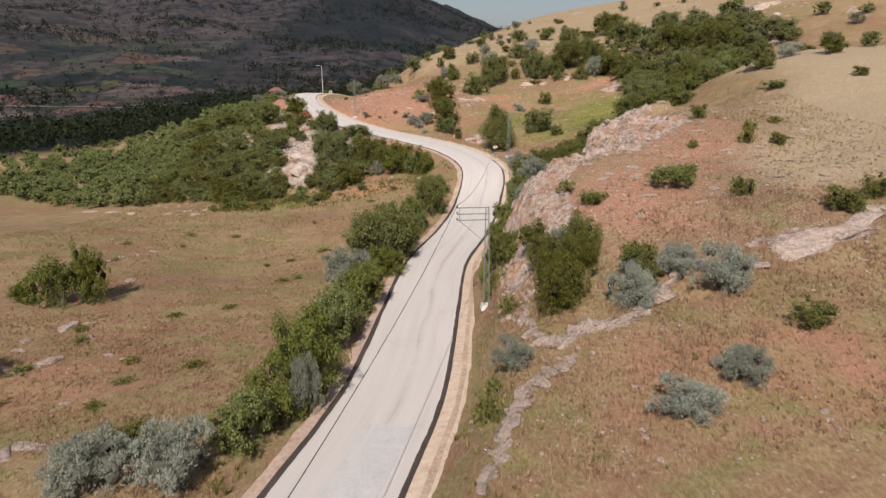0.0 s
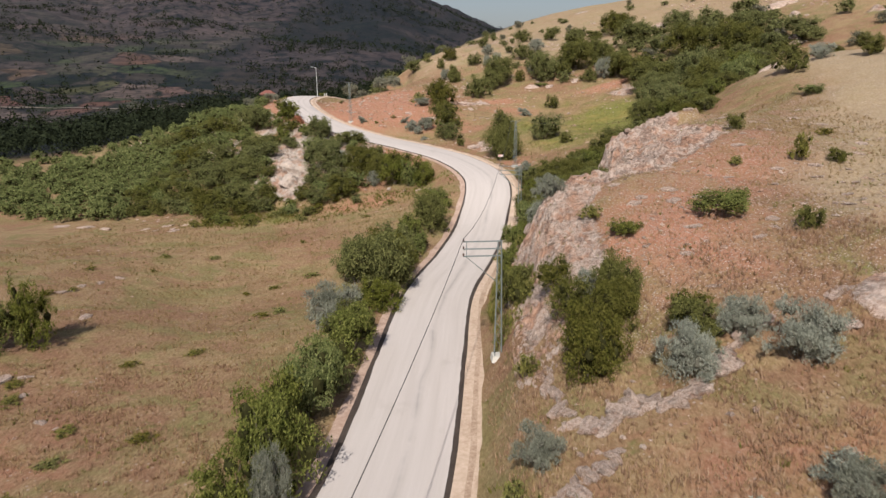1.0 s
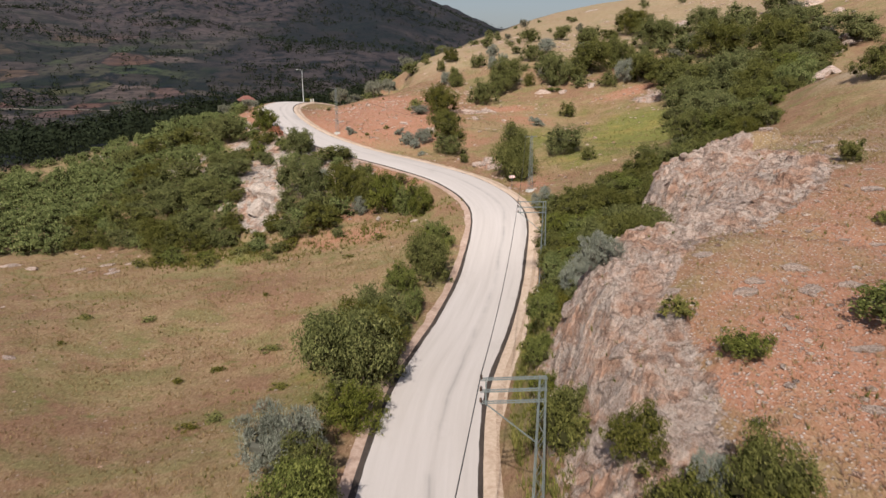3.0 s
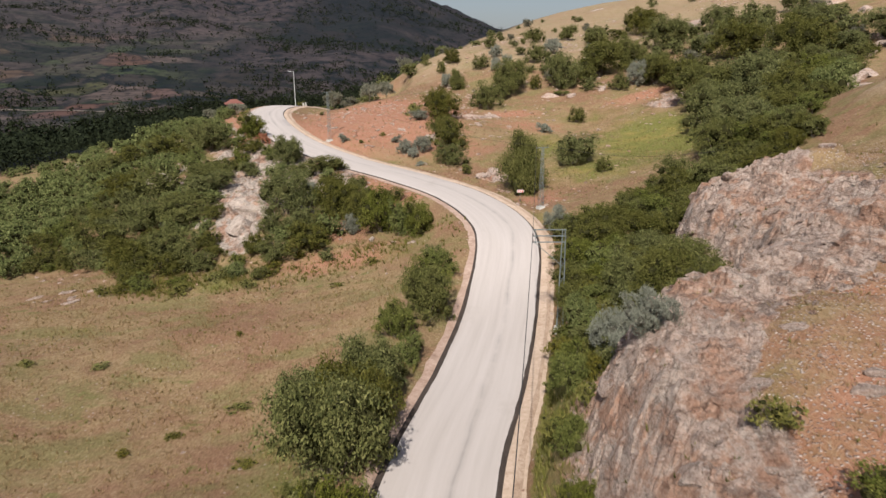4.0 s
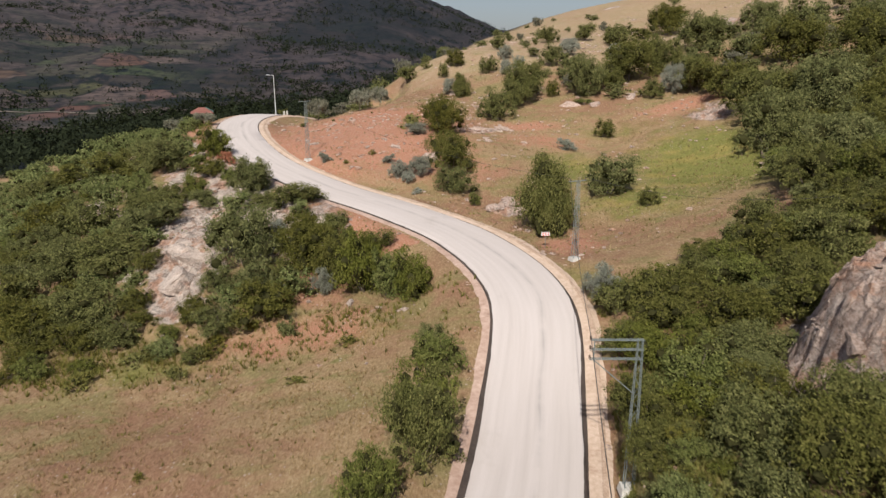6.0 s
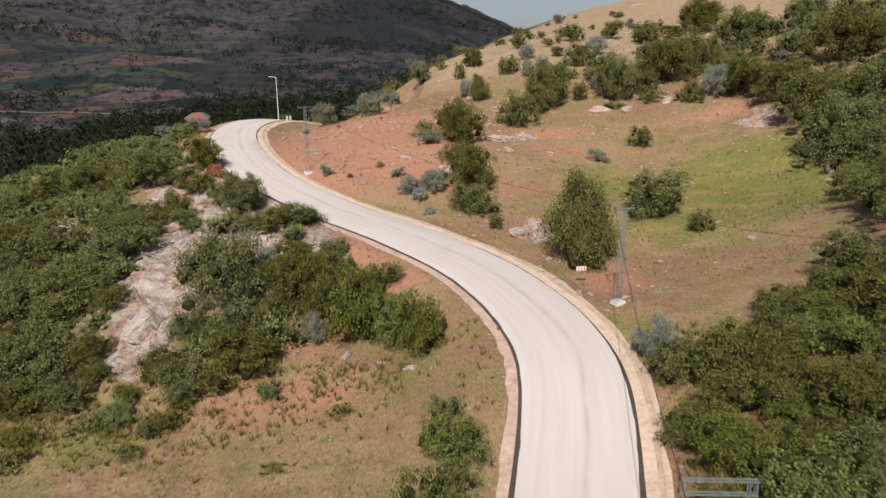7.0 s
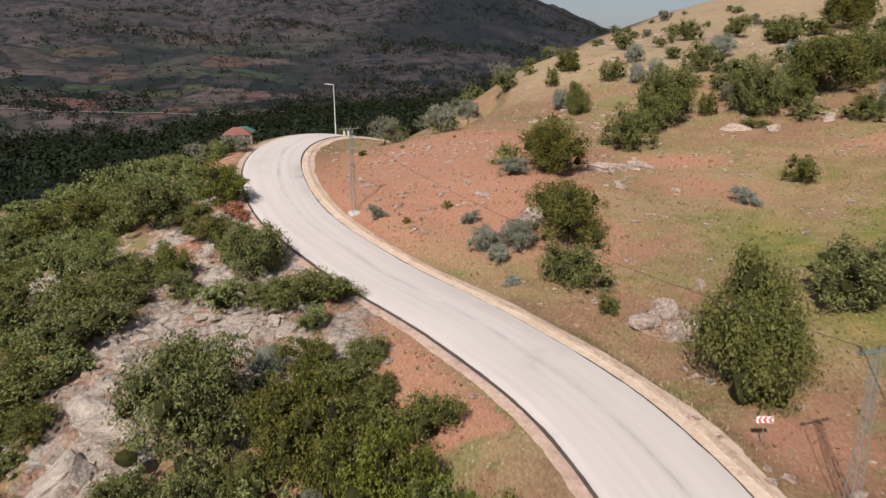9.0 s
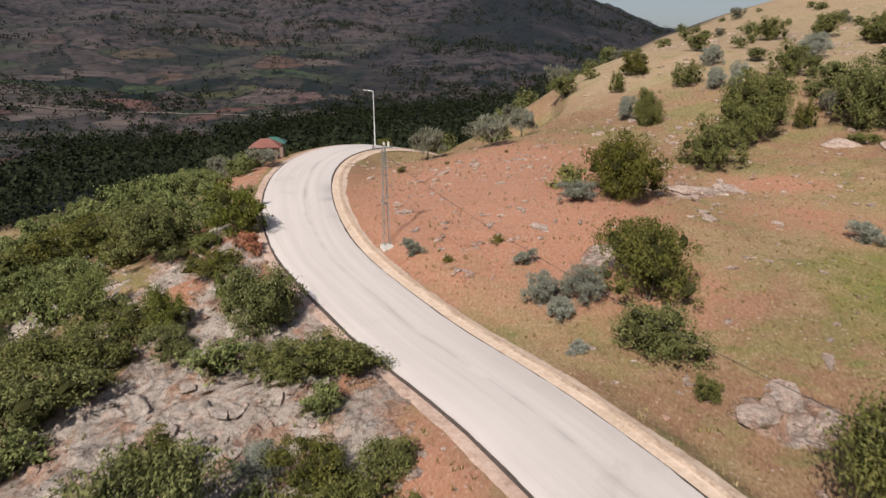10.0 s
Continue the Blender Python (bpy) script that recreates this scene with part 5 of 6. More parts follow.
LEDGE = [(a, b, 0.62) for a, b, _ in curve_through([(a, b, 0.0) for a, b in LEDGE], 3)] + [(a, b, 0.85) for a, b, _ in curve_through([(a, b, 0.0) for a, b in TERRACE], 3)]
LEDGE = [(a + rock_rng.uniform(-0.25, 0.25), b + rock_rng.uniform(-0.25, 0.25), s * rock_rng.uniform(0.7, 1.5)) for a, b, s in LEDGE]
for x, y, s in LEDGE:
    lay_rock(x, y, s, 0.7, None, "stones along the terrace edge", "pale pinkish limestone in an old terrace edge", 0.12)
SLABS = [(27.5, 46.5, 2.8), (30.5, 47.6, 2.6), (33.0, 48.8, 2.4), (23.5, 45.0, 1.4), (25.0, 47.8, 1.2), (36.0, 50.0, 1.8), (-31.3, 48.3, 1.9), (-35.4, 52.4, 1.0), (-33.8, 56.2, 1.2), (-32.4, 57.1, 0.9), (-32.3, 46.0, 0.9), (-33.6, 46.6, 1.0), (-40.7, 78.5, 1.2), (-40.4, 81.5, 1.0), (-39.2, 83.6, 1.1), (-38.4, 86.2, 0.9), (-34.7, 71.3, 1.0), (-30.8, 54.4, 0.8), (-25.6, 41.0, 0.6), (-25.0, 34.9, 1.5), (-25.6, 33.8, 1.1), (-27.1, 50.4, 0.9), (-34.8, 50.2, 0.8), (-50.3, 120.9, 1.4), (-47.2, 122.7, 1.2), (-43.4, 123.2, 1.5), (-39.5, 122.1, 1.0), (-42.0, 120.6, 0.8), (-45.4, 120.2, 0.9),
         (-62.0, 124.0, 2.2), (-58.0, 122.5, 1.8), (-67.0, 126.0, 2.0), (-44.5, 118.5, 1.3), (-48.0, 119.0, 1.0)]
for x, y, s in SLABS:
    lay_rock(x, y, s, 0.3, None, "limestone slabs in the grass", "flat pale limestone slab lying in dry grass", 0.34)
OUTCROPS = [(46.0, 166.5, 2.2), (44.5, 163.5, 1.0), (7.0, 192.5, 2.6), (9.5, 194.0, 2.2), (4.5, 191.0, 1.4), (8.2, 157.6, 1.8), (6.2, 155.4, 1.3), (9.6, 155.0, 1.6), (11.4, 153.0, 1.2), (-22.6, 182.1, 1.1), (-8.5, 178.0, 1.0), (-14.0, 190.0, 0.9), (24.0, 207.0, 2.4), (29.0, 205.6, 2.0), (36.0, 206.0, 1.6),
            (84.0, 182.0, 3.0), (80.0, 178.0, 2.2), (87.0, 186.0, 2.6), (68.0, 160.0, 2.2), (64.0, 152.0, 2.4), (97.0, 212.0, 3.0), (78.6, 189.0, 4.6), (75.0, 185.0, 3.2), (72.5, 165.0, 4.2), (69.0, 162.0, 2.8), (101.9, 235.0, 6.5), (95.0, 232.0, 4.6), (107.0, 238.0, 4.0)]
for x, y, s in OUTCROPS:
    lay_rock(x, y, s, 0.55, None, "limestone outcrops on the slope", "pale grey limestone outcrop on the slope", 0.22)
KNOLL_ROCK = [(-28.0, 134.2, 2.8), (-27.2, 137.4, 2.9), (-29.6, 138.6, 2.3), (-25.4, 140.4, 1.9), (-26.0, 132.4, 1.6), (-30.0, 141.5, 1.8), (-10.5, 136.4, 1.2), (-9.6, 130.0, 0.9), (-16.8, 133.4, 1.1), (-70.0, 188.0, 3.0), (-74.0, 187.0, 2.4), (-66.0, 190.0, 2.2), (-78.0, 152.0, 2.6), (-72.0, 149.0, 2.2), (-83.0, 155.0, 2.4)]
for x, y, s in KNOLL_ROCK:
    lay_rock(x, y, s, 0.85, None, "limestone of the knoll", "smooth pale limestone outcrop among shrubs", 0.2)
for k in range(110):
    x, y = rock_rng.gauss(-27, 8), rock_rng.gauss(152, 8)
    if off_road(x, y) > 7 and y > 134 and along(road_line, [x], [y])[0][0] < 0:
        lay_rock(x, y, rock_rng.uniform(0.4, 1.5), rock_rng.uniform(0.5, 0.9), None, "limestone of the knoll", "pale broken limestone among shrubs", 0.3)
for k in range(110):
    x, y = rock_rng.uniform(10, 48), rock_rng.uniform(46, 112)
    if float(along(face_line, [x], [y])[0][0]) > 3:
        lay_rock(x, y, rock_rng.uniform(0.3, 0.85), rock_rng.uniform(0.3, 0.6), -0.5 + rock_rng.uniform(-0.3, 0.3), "ledges on the stony plateau", "thin pinkish limestone ledge breaking the turf", 0.26, "rock_ledge")
for k in range(100):
    x, y = rock_rng.uniform(-32, 16), rock_rng.uniform(152, 210)
    if float(along(road_line, [x], [y])[0][0]) > 7:
        lay_rock(x, y, 0.25 + 0.7 * rock_rng.random() ** 2, 0.6, None, "stones on the red slope", "pale stone lying on red soil", 0.12, "stone")


# ---- poles, lamp, signs, kiosks ----
def bar(bm, a, b, w, h=None):
    """A square bar from a to b."""
    a, b = Vector(a), Vector(b)
    q = (b - a).to_track_quat("Z", "Y").to_matrix().to_4x4()
    bmesh.ops.create_cube(bm, size=1.0, matrix=Matrix.Translation((a + b) / 2) @ q @ Matrix.Diagonal((w, h or w, (b - a).length, 1)))


def rod(bm, a, b, ra, rb=None, sides=8):
    a, b = Vector(a), Vector(b)
    q = (b - a).to_track_quat("Z", "Y").to_matrix().to_4x4()
    bmesh.ops.create_cone(bm, cap_ends=True, segments=sides, radius1=ra, radius2=ra if rb is None else rb, depth=(b - a).length, matrix=Matrix.Translation((a + b) / 2) @ q)


def piece(name, build, material, parent, label=""):
    bm = bmesh.new()
    build(bm)
    me = bpy.data.meshes.new(name)
    bm.to_mesh(me)
    bm.free()
    me.materials.append(material)
    return part(name, me, parent, label)


def lattice_pole(x, y, height, turn, arms, label):
    """A tapered lattice pole of angle iron on a concrete foot; arms: 'side' for a three-bar bracket, 'top' for a short crossarm."""
    root = new("power_pole")
    z = float(ground_z(np.array([x]), np.array([y]))[0])
    foot = lambda bm: bmesh.ops.create_cone(bm, cap_ends=True, segments=4, radius1=0.75, radius2=0.62, depth=0.5, matrix=Matrix.Translation((0, 0, 0.1)) @ Matrix.Rotation(math.pi / 4, 4, "Z"))
    piece("footing", foot, CONCRETE, root, "pale concrete footing")
    half = lambda h: 0.28 - 0.15 * h / height
    for sx in (-1, 1):
        for sy in (-1, 1):
            piece("leg", lambda bm: bar(bm, (sx * half(0), sy * half(0) * 0.8, 0.2), (sx * half(height), sy * half(height) * 0.8, height), 0.04), STEEL, root)
    steps = 13
    for k in range(steps):
        h0, h1 = 0.3 + (height - 0.4) * k / steps, 0.3 + (height - 0.4) * (k + 1) / steps
        s = 1 if k % 2 else -1
        piece("lacing", lambda bm: [bar(bm, (s * half(h0), e * half(h0) * 0.8, h0), (-s * half(h1), e * half(h1) * 0.8, h1), 0.016) for e in (-1, 1)]
              + [bar(bm, (e * half(h0), s * half(h0) * 0.8, h0), (e * half(h1), -s * half(h1) * 0.8, h1), 0.016) for e in (-1, 1)], STEEL, root)
    tips = []
    if arms == "side":
        for k, drop in enumerate((0.05, 0.62, 1.18)):
            piece("arm", lambda bm: [bar(bm, (0.2, e * 0.09, height - drop), (-2.75, e * 0.09, height - drop), 0.045) for e in (-1, 1)], STEEL, root)
        piece("end_strut", lambda bm: bar(bm, (-2.5, 0, height), (-2.5, 0, height - 1.3), 0.05), STEEL, root)
        piece("brace", lambda bm: bar(bm, (-2.5, 0, height - 1.25), (-0.15, 0, height - 3.3), 0.05), STEEL, root)
        for k, drop in enumerate((0.05, 0.62, 1.18)):
            piece("insulator", lambda bm: [rod(bm, (-2.72, 0, height - drop + 0.03 + 0.07 * q), (-2.72, 0, height - drop + 0.08 + 0.07 * q), 0.07, 0.05) for q in range(3)], PORCELAIN, root)
        tips = [Vector((-2.72, 0, height + 0.2))]
    else:
        piece("arm", lambda bm: [bar(bm, (-1.1, e * 0.08, height - 0.05), (0.9, e * 0.08, height - 0.05), 0.06) for e in (-1, 1)], STEEL, root)
        for px in (-1.0, 0.0, 0.8):
            piece("insulator", lambda bm: [rod(bm, (px, 0, height + 0.02 + 0.07 * q), (px, 0, height + 0.07 + 0.07 * q), 0.07, 0.05) for q in range(3)], PORCELAIN, root)
        tips = [Vector((-1.0, 0, height + 0.25)), Vector((0.8, 0, height + 0.25))]
    root.matrix_world = pose(x, y, z - 0.05, 0, 0, turn)
    tagged(root, label, "power pole", "power poles along the road")
    m = pose(x, y, z - 0.05, 0, 0, turn)
    return [m @ t for t in tips]


tips0 = lattice_pole(5.1, 57.6, 9.6, 4, "side", "galvanised lattice power pole with bracket over the verge")
tips1 = lattice_pole(10.8, 100.2, 9.6, 0, "side", "galvanised lattice power pole with three-bar side bracket")
tips2 = lattice_pole(13.2, 134.0, 8.4, 25, "top", "grey lattice power pole on a pale concrete footing")
tips3 = lattice_pole(-22.3, 174.6, 9.3, 40, "top", "grey lattice power pole at the edge of the red slope")


def wire(name, a, b, sag, thick, label):
    """A hanging cable between two insulators."""
    cu = bpy.data.curves.new(name, "CURVE")
    cu.dimensions, cu.bevel_depth, cu.bevel_resolution = "3D", thick, 1
    sp = cu.splines.new("POLY")
    sp.points.add(20)
    for k, p in enumerate(sp.points):
        s = k / 20
        c = Vector(a).lerp(Vector(b), s)
        p.co = (c.x, c.y, c.z - 4 * sag * s * (1 - s), 1)
    cu.materials.append(CABLE)
    return tagged(new(name, cu), label, "cable", "overhead cables")


wire("power_cable", (-6.0, 2.0, 10.5), tips0[0], 1.2, 0.022, "thin black overhead cable above the road")
wire("power_cable", tips0[0], tips1[0], 1.3, 0.022, "thin black overhead cable above the road")
wire("power_cable", tips1[0], tips2[0], 1.0, 0.02, "thin black overhead cable above the verge")
wire("power_cable", tips2[1], (30.0, 118.0, 13.5), 1.0, 0.016, "thin black overhead cable running into the meadow")
wire("power_cable", tips2[0], tips3[0], 1.6, 0.014, "thin black overhead cable crossing the bend")


def street_lamp(x, y, height):
    root = new("street_lamp")
    z = float(ground_z(np.array([x]), np.array([y]))[0])
    piece("pole", lambda bm: rod(bm, (0, 0, -0.2), (0, 0, height), 0.10, 0.05, 10), LAMP_HEAD, root)
    piece("arm", lambda bm: rod(bm, (0, 0, height - 0.05), (-1.0, -0.1, height + 0.12), 0.035), LAMP_HEAD, root)

    def head(bm):
        bmesh.ops.create_cube(bm, size=1.0, matrix=Matrix.Translation((-1.25, -0.12, height + 0.14)) @ Matrix.Diagonal((0.6, 0.24, 0.12, 1)))
        bmesh.ops.bevel(bm, geom=bm.edges[:], offset=0.04, segments=2, affect="EDGES")
    piece("lamp_head", head, LAMP_HEAD, root, "flat grey lamp head")
    root.matrix_world = pose(x, y, z)
    return tagged(root, "tall pale street lamp at the crest of the road", "street lamp")


street_lamp(-38.6, 221.0, 8.6)


def chevron_sign(x, y, turn):
    """A small red and white chevron board on a single post."""
    root = new("chevron_sign")
    z = float(ground_z(np.array([x]), np.array([y]))[0])
    piece("post", lambda bm: rod(bm, (0, 0.04, -0.2), (0, 0.04, 1.75), 0.03), STEEL, root)

    def board(bm):
        bmesh.ops.create_cube(bm, size=1.0, matrix=Matrix.Translation((0, 0, 1.62)) @ Matrix.Diagonal((0.95, 0.025, 0.42, 1)))
        bmesh.ops.bevel(bm, geom=bm.edges[:], offset=0.008, segments=1, affect="EDGES")
    plate = piece("board", board, WHITE_PAINT, root, "white sign board")
    for k in range(3):
        c = -0.30 + 0.3 * k

        def arrow(bm):
            for side in (-1, 1):
                p = [(c - 0.11, 0), (c + 0.02, 0), (c + 0.15, side * 0.19), (c + 0.02, side * 0.19)]
                bm.faces.new([bm.verts.new((u, -0.018, 1.62 + w)) for u, w in p])
        piece("chevron", arrow, RED_PAINT, plate, "red chevron pointing along the bend")
    root.matrix_world = pose(x, y, z, 0, 0, turn)
    return tagged(root, "small red and white chevron board on one post", "road sign", "chevron signs on the bend")


chevron_sign(11.0, 140.3, 8)


def bollard(x, y, h):
    root = new("bollard")
    z = float(ground_z(np.array([x]), np.array([y]))[0])

    def body(bm):
        rod(bm, (0, 0, -0.1), (0, 0, h), 0.22, 0.17, 10)
        bmesh.ops.bevel(bm, geom=[e for e in bm.edges if e.verts[0].co.z > 0 and e.verts[1].co.z > 0], offset=0.03, segments=2, affect="EDGES")
    piece("body", body, CONCRETE, root)
    root.matrix_world = pose(x, y, z)
    return tagged(root, "short grey concrete marker post beside the road", "bollard", "marker posts at the crest")


bollard(-35.6, 216.2, 1.0)
bollard(-35.2, 217.2, 1.1)


def kiosk(x, y, w, d, wall_h, roof_h, turn, roof_material, label):
    """A small hip-roofed hut: four walls, a door, a window and an overhanging roof."""
    root = new("kiosk")
    z = float(ground_z(np.array([x]), np.array([y]))[0]) - 0.2

    def walls(bm):
        for sx in (-1, 1):
            bmesh.ops.create_cube(bm, size=1.0, matrix=Matrix.Translation((sx * (w / 2 - 0.08), 0, wall_h / 2)) @ Matrix.Diagonal((0.16, d, wall_h, 1)))
        for sy in (-1, 1):
            bmesh.ops.create_cube(bm, size=1.0, matrix=Matrix.Translation((0, sy * (d / 2 - 0.08), wall_h / 2)) @ Matrix.Diagonal((w - 0.33, 0.16, wall_h, 1)))
    piece("wall", walls, PLASTER, root)

    def hip(bm):
        e = 0.45
        low = [bm.verts.new((sx * (w / 2 + e), sy * (d / 2 + e), wall_h)) for sx, sy in ((-1, -1), (1, -1), (1, 1), (-1, 1))]
        under = [bm.verts.new((v.co.x, v.co.y, wall_h - 0.1)) for v in low]
        a, b = bm.verts.new((-w * 0.18, 0, wall_h + roof_h)), bm.verts.new((w * 0.18, 0, wall_h + roof_h))
        bm.faces.new((low[0], low[1], b, a))
        bm.faces.new((low[1], low[2], b))
        bm.faces.new((low[2], low[3], a, b))
        bm.faces.new((low[3], low[0], a))
        bm.faces.new(under[::-1])
        for k in range(4):
            bm.faces.new((low[k], under[k], under[(k + 1) % 4], low[(k + 1) % 4]))
    piece("roof", hip, roof_material, root)
    piece("window", lambda bm: bar(bm, (-w * 0.2, -d / 2 - 0.01, 1.1), (-w * 0.2, -d / 2 - 0.01, 1.9), 0.8, 0.05), DARK_GLASS, root, "dark window pane")
    piece("door", lambda bm: bar(bm, (w * 0.22, -d / 2 - 0.01, 0.05), (w * 0.22, -d / 2 - 0.01, 2.0), 0.8, 0.05), BARK, root, "brown wooden door")
    root.matrix_world = pose(x, y, z, 0, 0, turn)
    return tagged(root, label, "hut", "roadside huts")


kiosk(-49.6, 205.6, 3.4, 3.0, 2.8, 1.0, 20, ROOF_RED, "small roadside hut with a red tiled hip roof")
kiosk(-51.0, 211.0, 2.7, 2.4, 4.0, 0.8, 20, ROOF_GREEN, "small roadside hut with a green sheet roof")


# ---- grass, stones, far woods ----
def tufts(name, seed, count, x0, x1, y0, y1, accept, height, blades, material, label, width=0.03):
    """Tufts of grass blades over a stretch of ground, as one object."""
    rng = np.random.default_rng(seed)
    x, y = rng.uniform(x0, x1, count), rng.uniform(y0, y1, count)
    keep = rng.random(count) < accept(x, y)
    x, y = x[keep], y[keep]
    n = len(x)
    z = ground_z(x, y)
    h = height * rng.uniform(0.5, 1.4, n)
    bx, by, bz = np.repeat(x, blades), np.repeat(y, blades), np.repeat(z, blades)
    hh = np.repeat(h, blades) * rng.uniform(0.6, 1.1, n * blades)
    w = rng.uniform(0, 2 * np.pi, n * blades)
    lean = rng.uniform(0.15, 0.9, n * blades) * hh
    foot = rng.uniform(0.0, 0.12, n * blades)
    fx, fy = bx + np.cos(w) * foot, by + np.sin(w) * foot
    sx, sy = -np.sin(w) * width, np.cos(w) * width
    tip = np.stack([fx + np.cos(w) * lean, fy + np.sin(w) * lean, bz + hh], -1)
    a = np.stack([fx + sx, fy + sy, bz - 0.03], -1)
    b = np.stack([fx - sx, fy - sy, bz - 0.03], -1)
    verts = np.stack([a, b, tip], 1).reshape(-1, 3)
    me = fast_mesh(name, verts, np.arange(len(verts)).reshape(-1, 3), [material], False)
    return tagged(new(name, me), label, "grass", kind="stuff")


def grassy(x, y):
    d, level, w = along(road_line, x, y)
    rock, soil, green = cover_of(x, y)
    clump = 0.25 + 0.75 * smooth(-0.25, 0.35, fbm(x, y, 3.2, 3, 61))
    return (np.abs(d) > 5.6) * np.clip(1 - 1.4 * rock, 0, 1) * (1 - 0.55 * soil) * clump


def lush(x, y):
    d, level, w = along(road_line, x, y)
    rock, soil, green = cover_of(x, y)
    patchy = smooth(0.1, 0.35, fbm(x, y, 4.5, 3, 67))
    return (np.abs(d) > 5.4) * np.clip(0.22 * patchy + green * smooth(-0.2, 0.3, fbm(x, y, 2.5, 3, 69)), 0, 1)


tufts("dry_grass", 301, 36000, -62, -4, 26, 136, grassy, 0.24, 4, STRAW, "dry straw-coloured grass on the field")
tufts("dry_grass", 302, 34000, 4, 52, 26, 112, grassy, 0.22, 4, STRAW, "dry straw-coloured grass on the stony slope")
tufts("dry_grass", 303, 22000, -32, 62, 136, 235, grassy, 0.26, 4, STRAW, "dry straw-coloured grass above the bend", 0.05)


def weeds(x, y):
    """Rank growth beside the road, at the foot of the rock face and along the knoll."""
    d, level, w = along(road_line, x, y)
    e = along(face_line, x, y)[0]
    foot = ((d > 5.7) & (d < 11) & (e < 0.3) & (y > 58) & (y < 128)) * 0.9
    knoll = 0.6 * blob(x, y, -30, 122.5, 11, 3.2) + 0.25 * blob(x, y, -9, 127, 7, 4)
    verge = ((d < -5.4) & (d > -8.5)) * 0.35
    ledge = blob(x, y, 4.0, 33.5, 1.6, 6) * (d > 5.3)
    return np.clip((foot + knoll + verge + ledge) * (0.25 + 0.9 * smooth(-0.3, 0.3, fbm(x, y, 2.6, 3, 73))), 0, 1)


tufts("tall_weeds", 305, 24000, -48, 18, 26, 130, weeds, 0.55, 6, GREEN_BLADES, "rank yellow-green weeds beside the road", 0.05)
tufts("tall_weeds", 308, 8000, -44, -4, 115, 129, weeds, 0.6, 6, GREEN_BLADES, "rank yellow-green weeds along the foot of the knoll", 0.035)
tufts("tall_weeds", 309, 9000, 5, 18, 58, 128, weeds, 0.6, 6, GREEN_BLADES, "rank yellow-green weeds at the foot of the rock face", 0.035)
tufts("tawny_grass", 306, 22000, 4, 46, 26, 56, grassy, 0.34, 4, TAWNY_BLADES, "reddish-brown dry grass on the slope")
tufts("tawny_grass", 307, 12000, -50, -8, 26, 60, grassy, 0.30, 4, TAWNY_BLADES, "reddish-brown dry grass in the field")
tufts("green_grass", 304, 26000, -62, 52, 26, 180, lush, 0.28, 5, GREEN_BLADES, "greener grass and weeds in patches", 0.04)


def pebbles(name, seed, count, x0, x1, y0, y1, accept, small, large, label):
    """Loose stones, too many to count, as one object."""
    rng = np.random.default_rng(seed)
    x, y = rng.uniform(x0, x1, count), rng.uniform(y0, y1, count)
    keep = rng.random(count) < accept(x, y)
    x, y = x[keep], y[keep]
    n = len(x)
    z = ground_z(x, y)
    ball = np.array([(1, 0, 0), (0, 1, 0), (-1, 0, 0), (0, -1, 0), (0, 0, 0.7), (0.6, 0.6, 0.45), (-0.6, 0.6, 0.45), (-0.6, -0.6, 0.45), (0.6, -0.6, 0.45)], float)
    tri = np.array([(0, 5, 8), (5, 1, 6), (6, 2, 7), (7, 3, 8), (0, 1, 5), (1, 2, 6), (2, 3, 7), (3, 0, 8), (5, 6, 4), (6, 7, 4), (7, 8, 4), (8, 5, 4)])
    size = small + (large - small) * rng.random(n) ** 3
    w = rng.uniform(0, 6.28, n)
    p = ball[None] * rng.uniform(0.65, 1.25, (n, 9, 1)) * np.array([1.0, 0.75, 0.7])
    px = p[..., 0] * np.cos(w)[:, None] - p[..., 1] * np.sin(w)[:, None]
    py = p[..., 0] * np.sin(w)[:, None] + p[..., 1] * np.cos(w)[:, None]
    verts = np.stack([x[:, None] + px * size[:, None], y[:, None] + py * size[:, None], z[:, None] + (p[..., 2] - 0.1) * size[:, None]], -1).reshape(-1, 3)
    faces = (tri[None] + 9 * np.arange(n)[:, None, None]).reshape(-1, 3)
    return tagged(new(name, fast_mesh(name, verts, faces, [ROCK], False)), label, "stones", kind="stuff")


def stony_place(x, y):
    d, level, w = along(road_line, x, y)
    rock, soil, green = cover_of(x, y)
    return (np.abs(d) > 5.0) * np.clip(0.10 + 0.9 * rock + 0.6 * soil, 0, 1) * smooth(-0.3, 0.3, fbm(x, y, 5, 3, 71))


pebbles("loose_stones", 401, 14000, 3, 50, 26, 115, stony_place, 0.06, 0.34, "loose pinkish limestone fragments on the slope")
pebbles("loose_stones", 402, 15000, -60, 45, 126, 215, stony_place, 0.08, 0.6, "loose pale stones on red soil")
pebbles("loose_stones", 403, 2500, -60, -5, 26, 130, stony_place, 0.06, 0.3, "scattered pale stones in the field")
pebbles("loose_stones", 406, 5000, -10, 110, 205, 320, lambda x, y: smooth(-0.1, 0.4, fbm(x, y, 9, 3, 75)), 0.15, 0.9, "loose pale stones scattered over the upper slope")


def kerb_rubble(x, y):
    d, level, w = along(road_line, x, y)
    return 0.9 * (np.abs(d - 5.1) < 0.3) + 0.35 * (np.abs(d + 4.7) < 0.4)


pebbles("verge_rubble", 404, 42000, -42, 14, 105, 205, kerb_rubble, 0.03, 0.16, "line of brown rubble along the road shoulder")
pebbles("verge_rubble", 405, 22000, -12, 12, 26, 110, kerb_rubble, 0.02, 0.1, "gravel along the road shoulder")


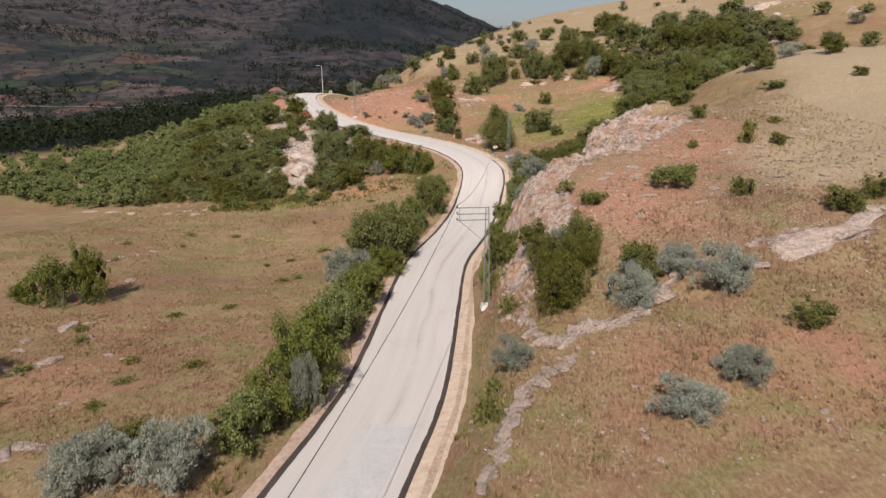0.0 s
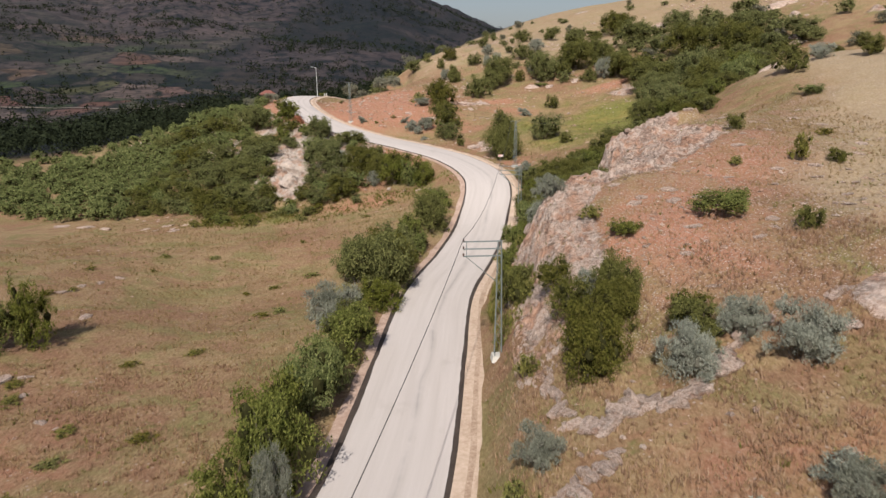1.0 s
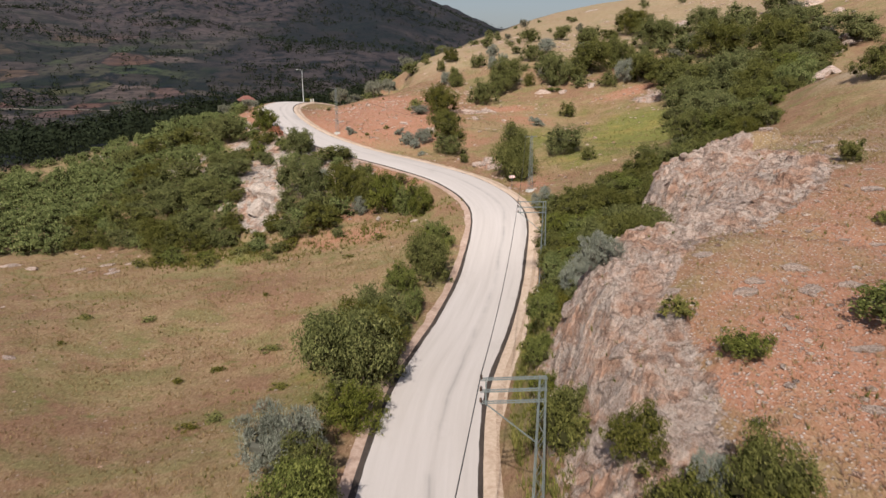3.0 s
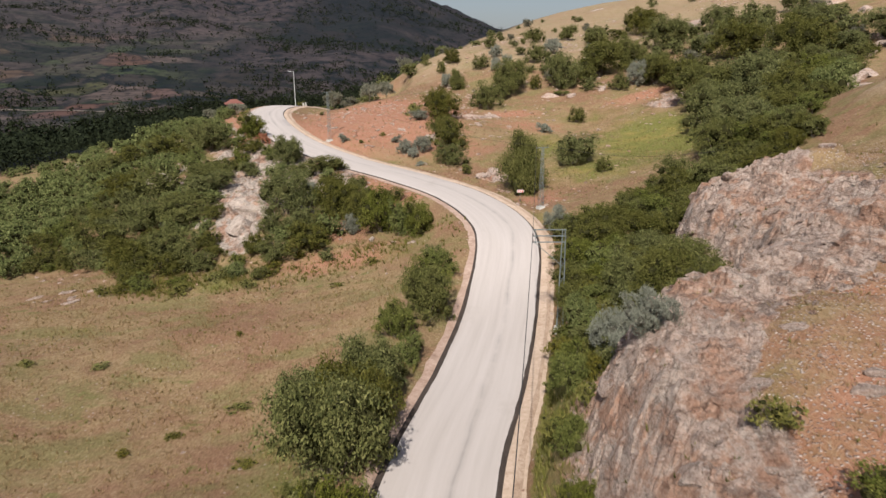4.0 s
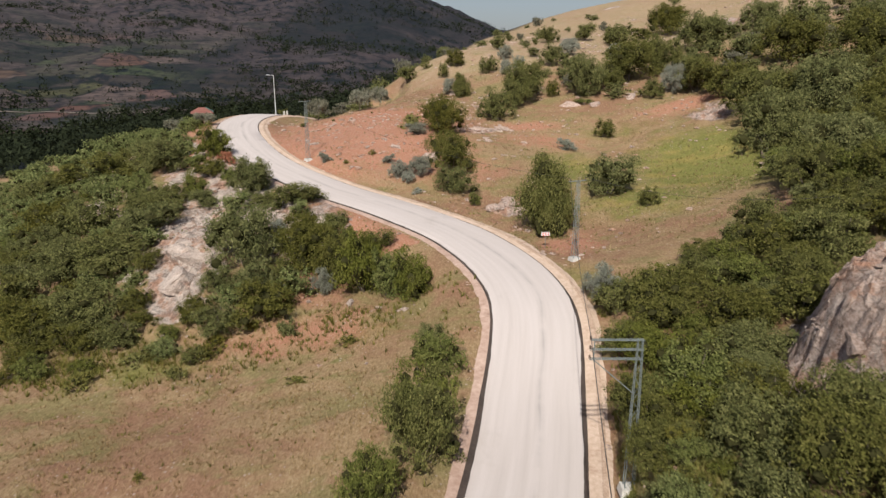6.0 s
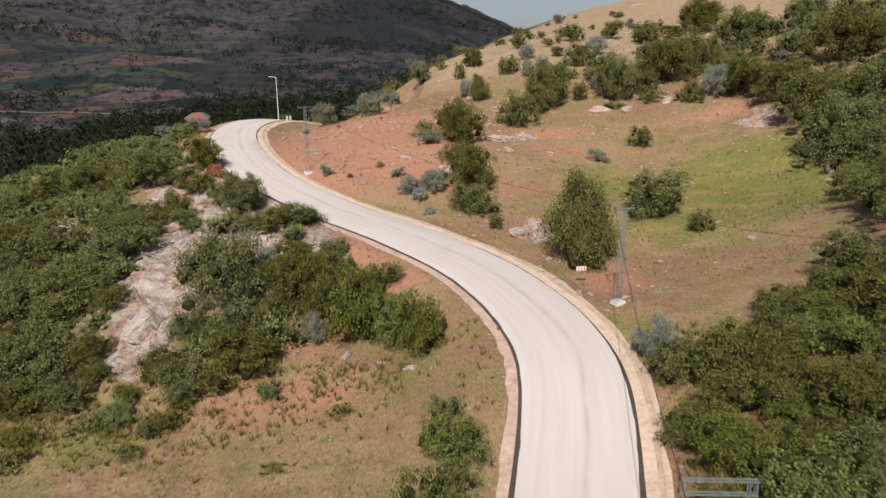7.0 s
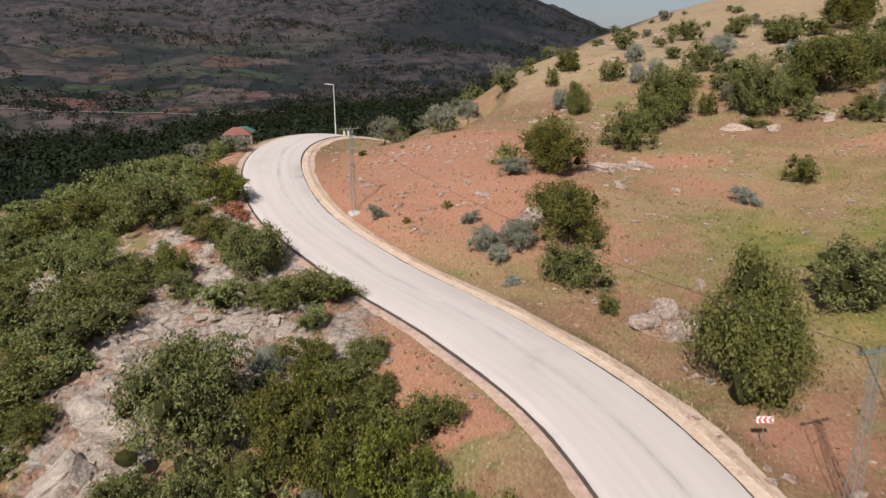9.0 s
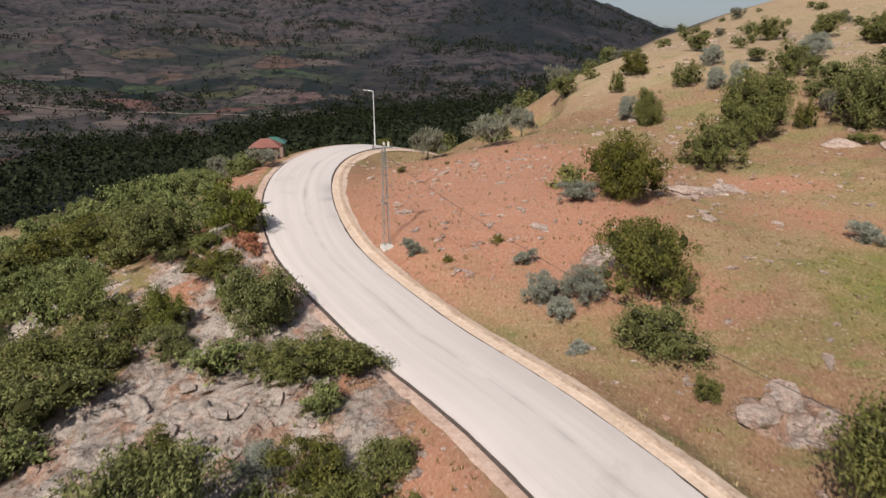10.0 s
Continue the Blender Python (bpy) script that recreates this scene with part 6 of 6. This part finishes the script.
def far_woods(name, seed, count, sprays, place, size, material, label, spray=0.15):
    """Distant trees as clumps of leafy sprays, in one object."""
    rng = np.random.default_rng(seed)
    x, y = place(rng, count)
    n = len(x)
    z = ground_z(x, y)
    r = size * rng.uniform(0.55, 1.4, n)
    d = rng.normal(size=(n, sprays, 3))
    d /= np.linalg.norm(d, axis=2)[..., None]
    c = np.stack([x, y, z + 0.75 * r], -1)[:, None] + d * (r[:, None] * rng.uniform(0.7, 1.1, (n, sprays)))[..., None] * np.array([1, 1, 1.0])
    nrm = d + rng.normal(size=d.shape) * 0.4
    u = np.cross(nrm, rng.normal(size=d.shape))
    u /= np.linalg.norm(u, axis=2)[..., None]
    v = np.cross(nrm, u)
    v /= np.linalg.norm(v, axis=2)[..., None]
    s = (r[:, None] * rng.uniform(0.65 * spray, 1.35 * spray, (n, sprays)))[..., None]
    verts = np.stack([c - u * s + v * s * 0.7, c - u * s - v * s * 0.7, c + u * s * 1.3], 2).reshape(-1, 3)
    me = fast_mesh(name, verts, np.arange(len(verts)).reshape(-1, 3), [material], False)
    return tagged(new(name, me), label, "trees", kind="stuff")


def valley_places(rng, count, near=400, far=1070):
    az, r = rng.uniform(-56, -4, count * 3), near + (far - near) * rng.random(count * 3) ** 0.8
    x, y = r * np.sin(np.radians(az)), 60 + r * np.cos(np.radians(az))
    s = -0.8 * (x + 62) + 0.6 * (y - 212)
    keep = (s > 17) & (rng.random(len(x)) < wooded(x, y, r, az) + 0.03)
    return x[keep][:count], y[keep][:count]


def mountain_places(rng, count):
    az, r = np.radians(rng.uniform(-52, 12, count * 4)), rng.uniform(600, 2600, count * 4)
    x, y = r * np.sin(az), 60 + r * np.cos(az)
    keep = rng.random(len(x)) < smooth(0.0, 0.3, fbm(x, y * 1.6, 140, 4, 59)) + 0.12
    return x[keep][:count], y[keep][:count]


far_woods("valley_woods", 501, 4600, 26, valley_places, 4.6, CLOUDED_WOODS, "green woods on the valley floor, coloured dark for cloud shade", 0.2)
far_woods("valley_woods", 503, 1700, 105, lambda rng, count: valley_places(rng, count, 110, 420), 3.8, CLOUDED_WOODS, "green woods below the knoll, coloured dark for cloud shade", 0.1)
far_woods("mountain_scrub", 502, 9000, 12, mountain_places, 4.2, CLOUDED_WOODS, "scrub dotting the far mountainside, coloured dark for cloud shade", 0.28)
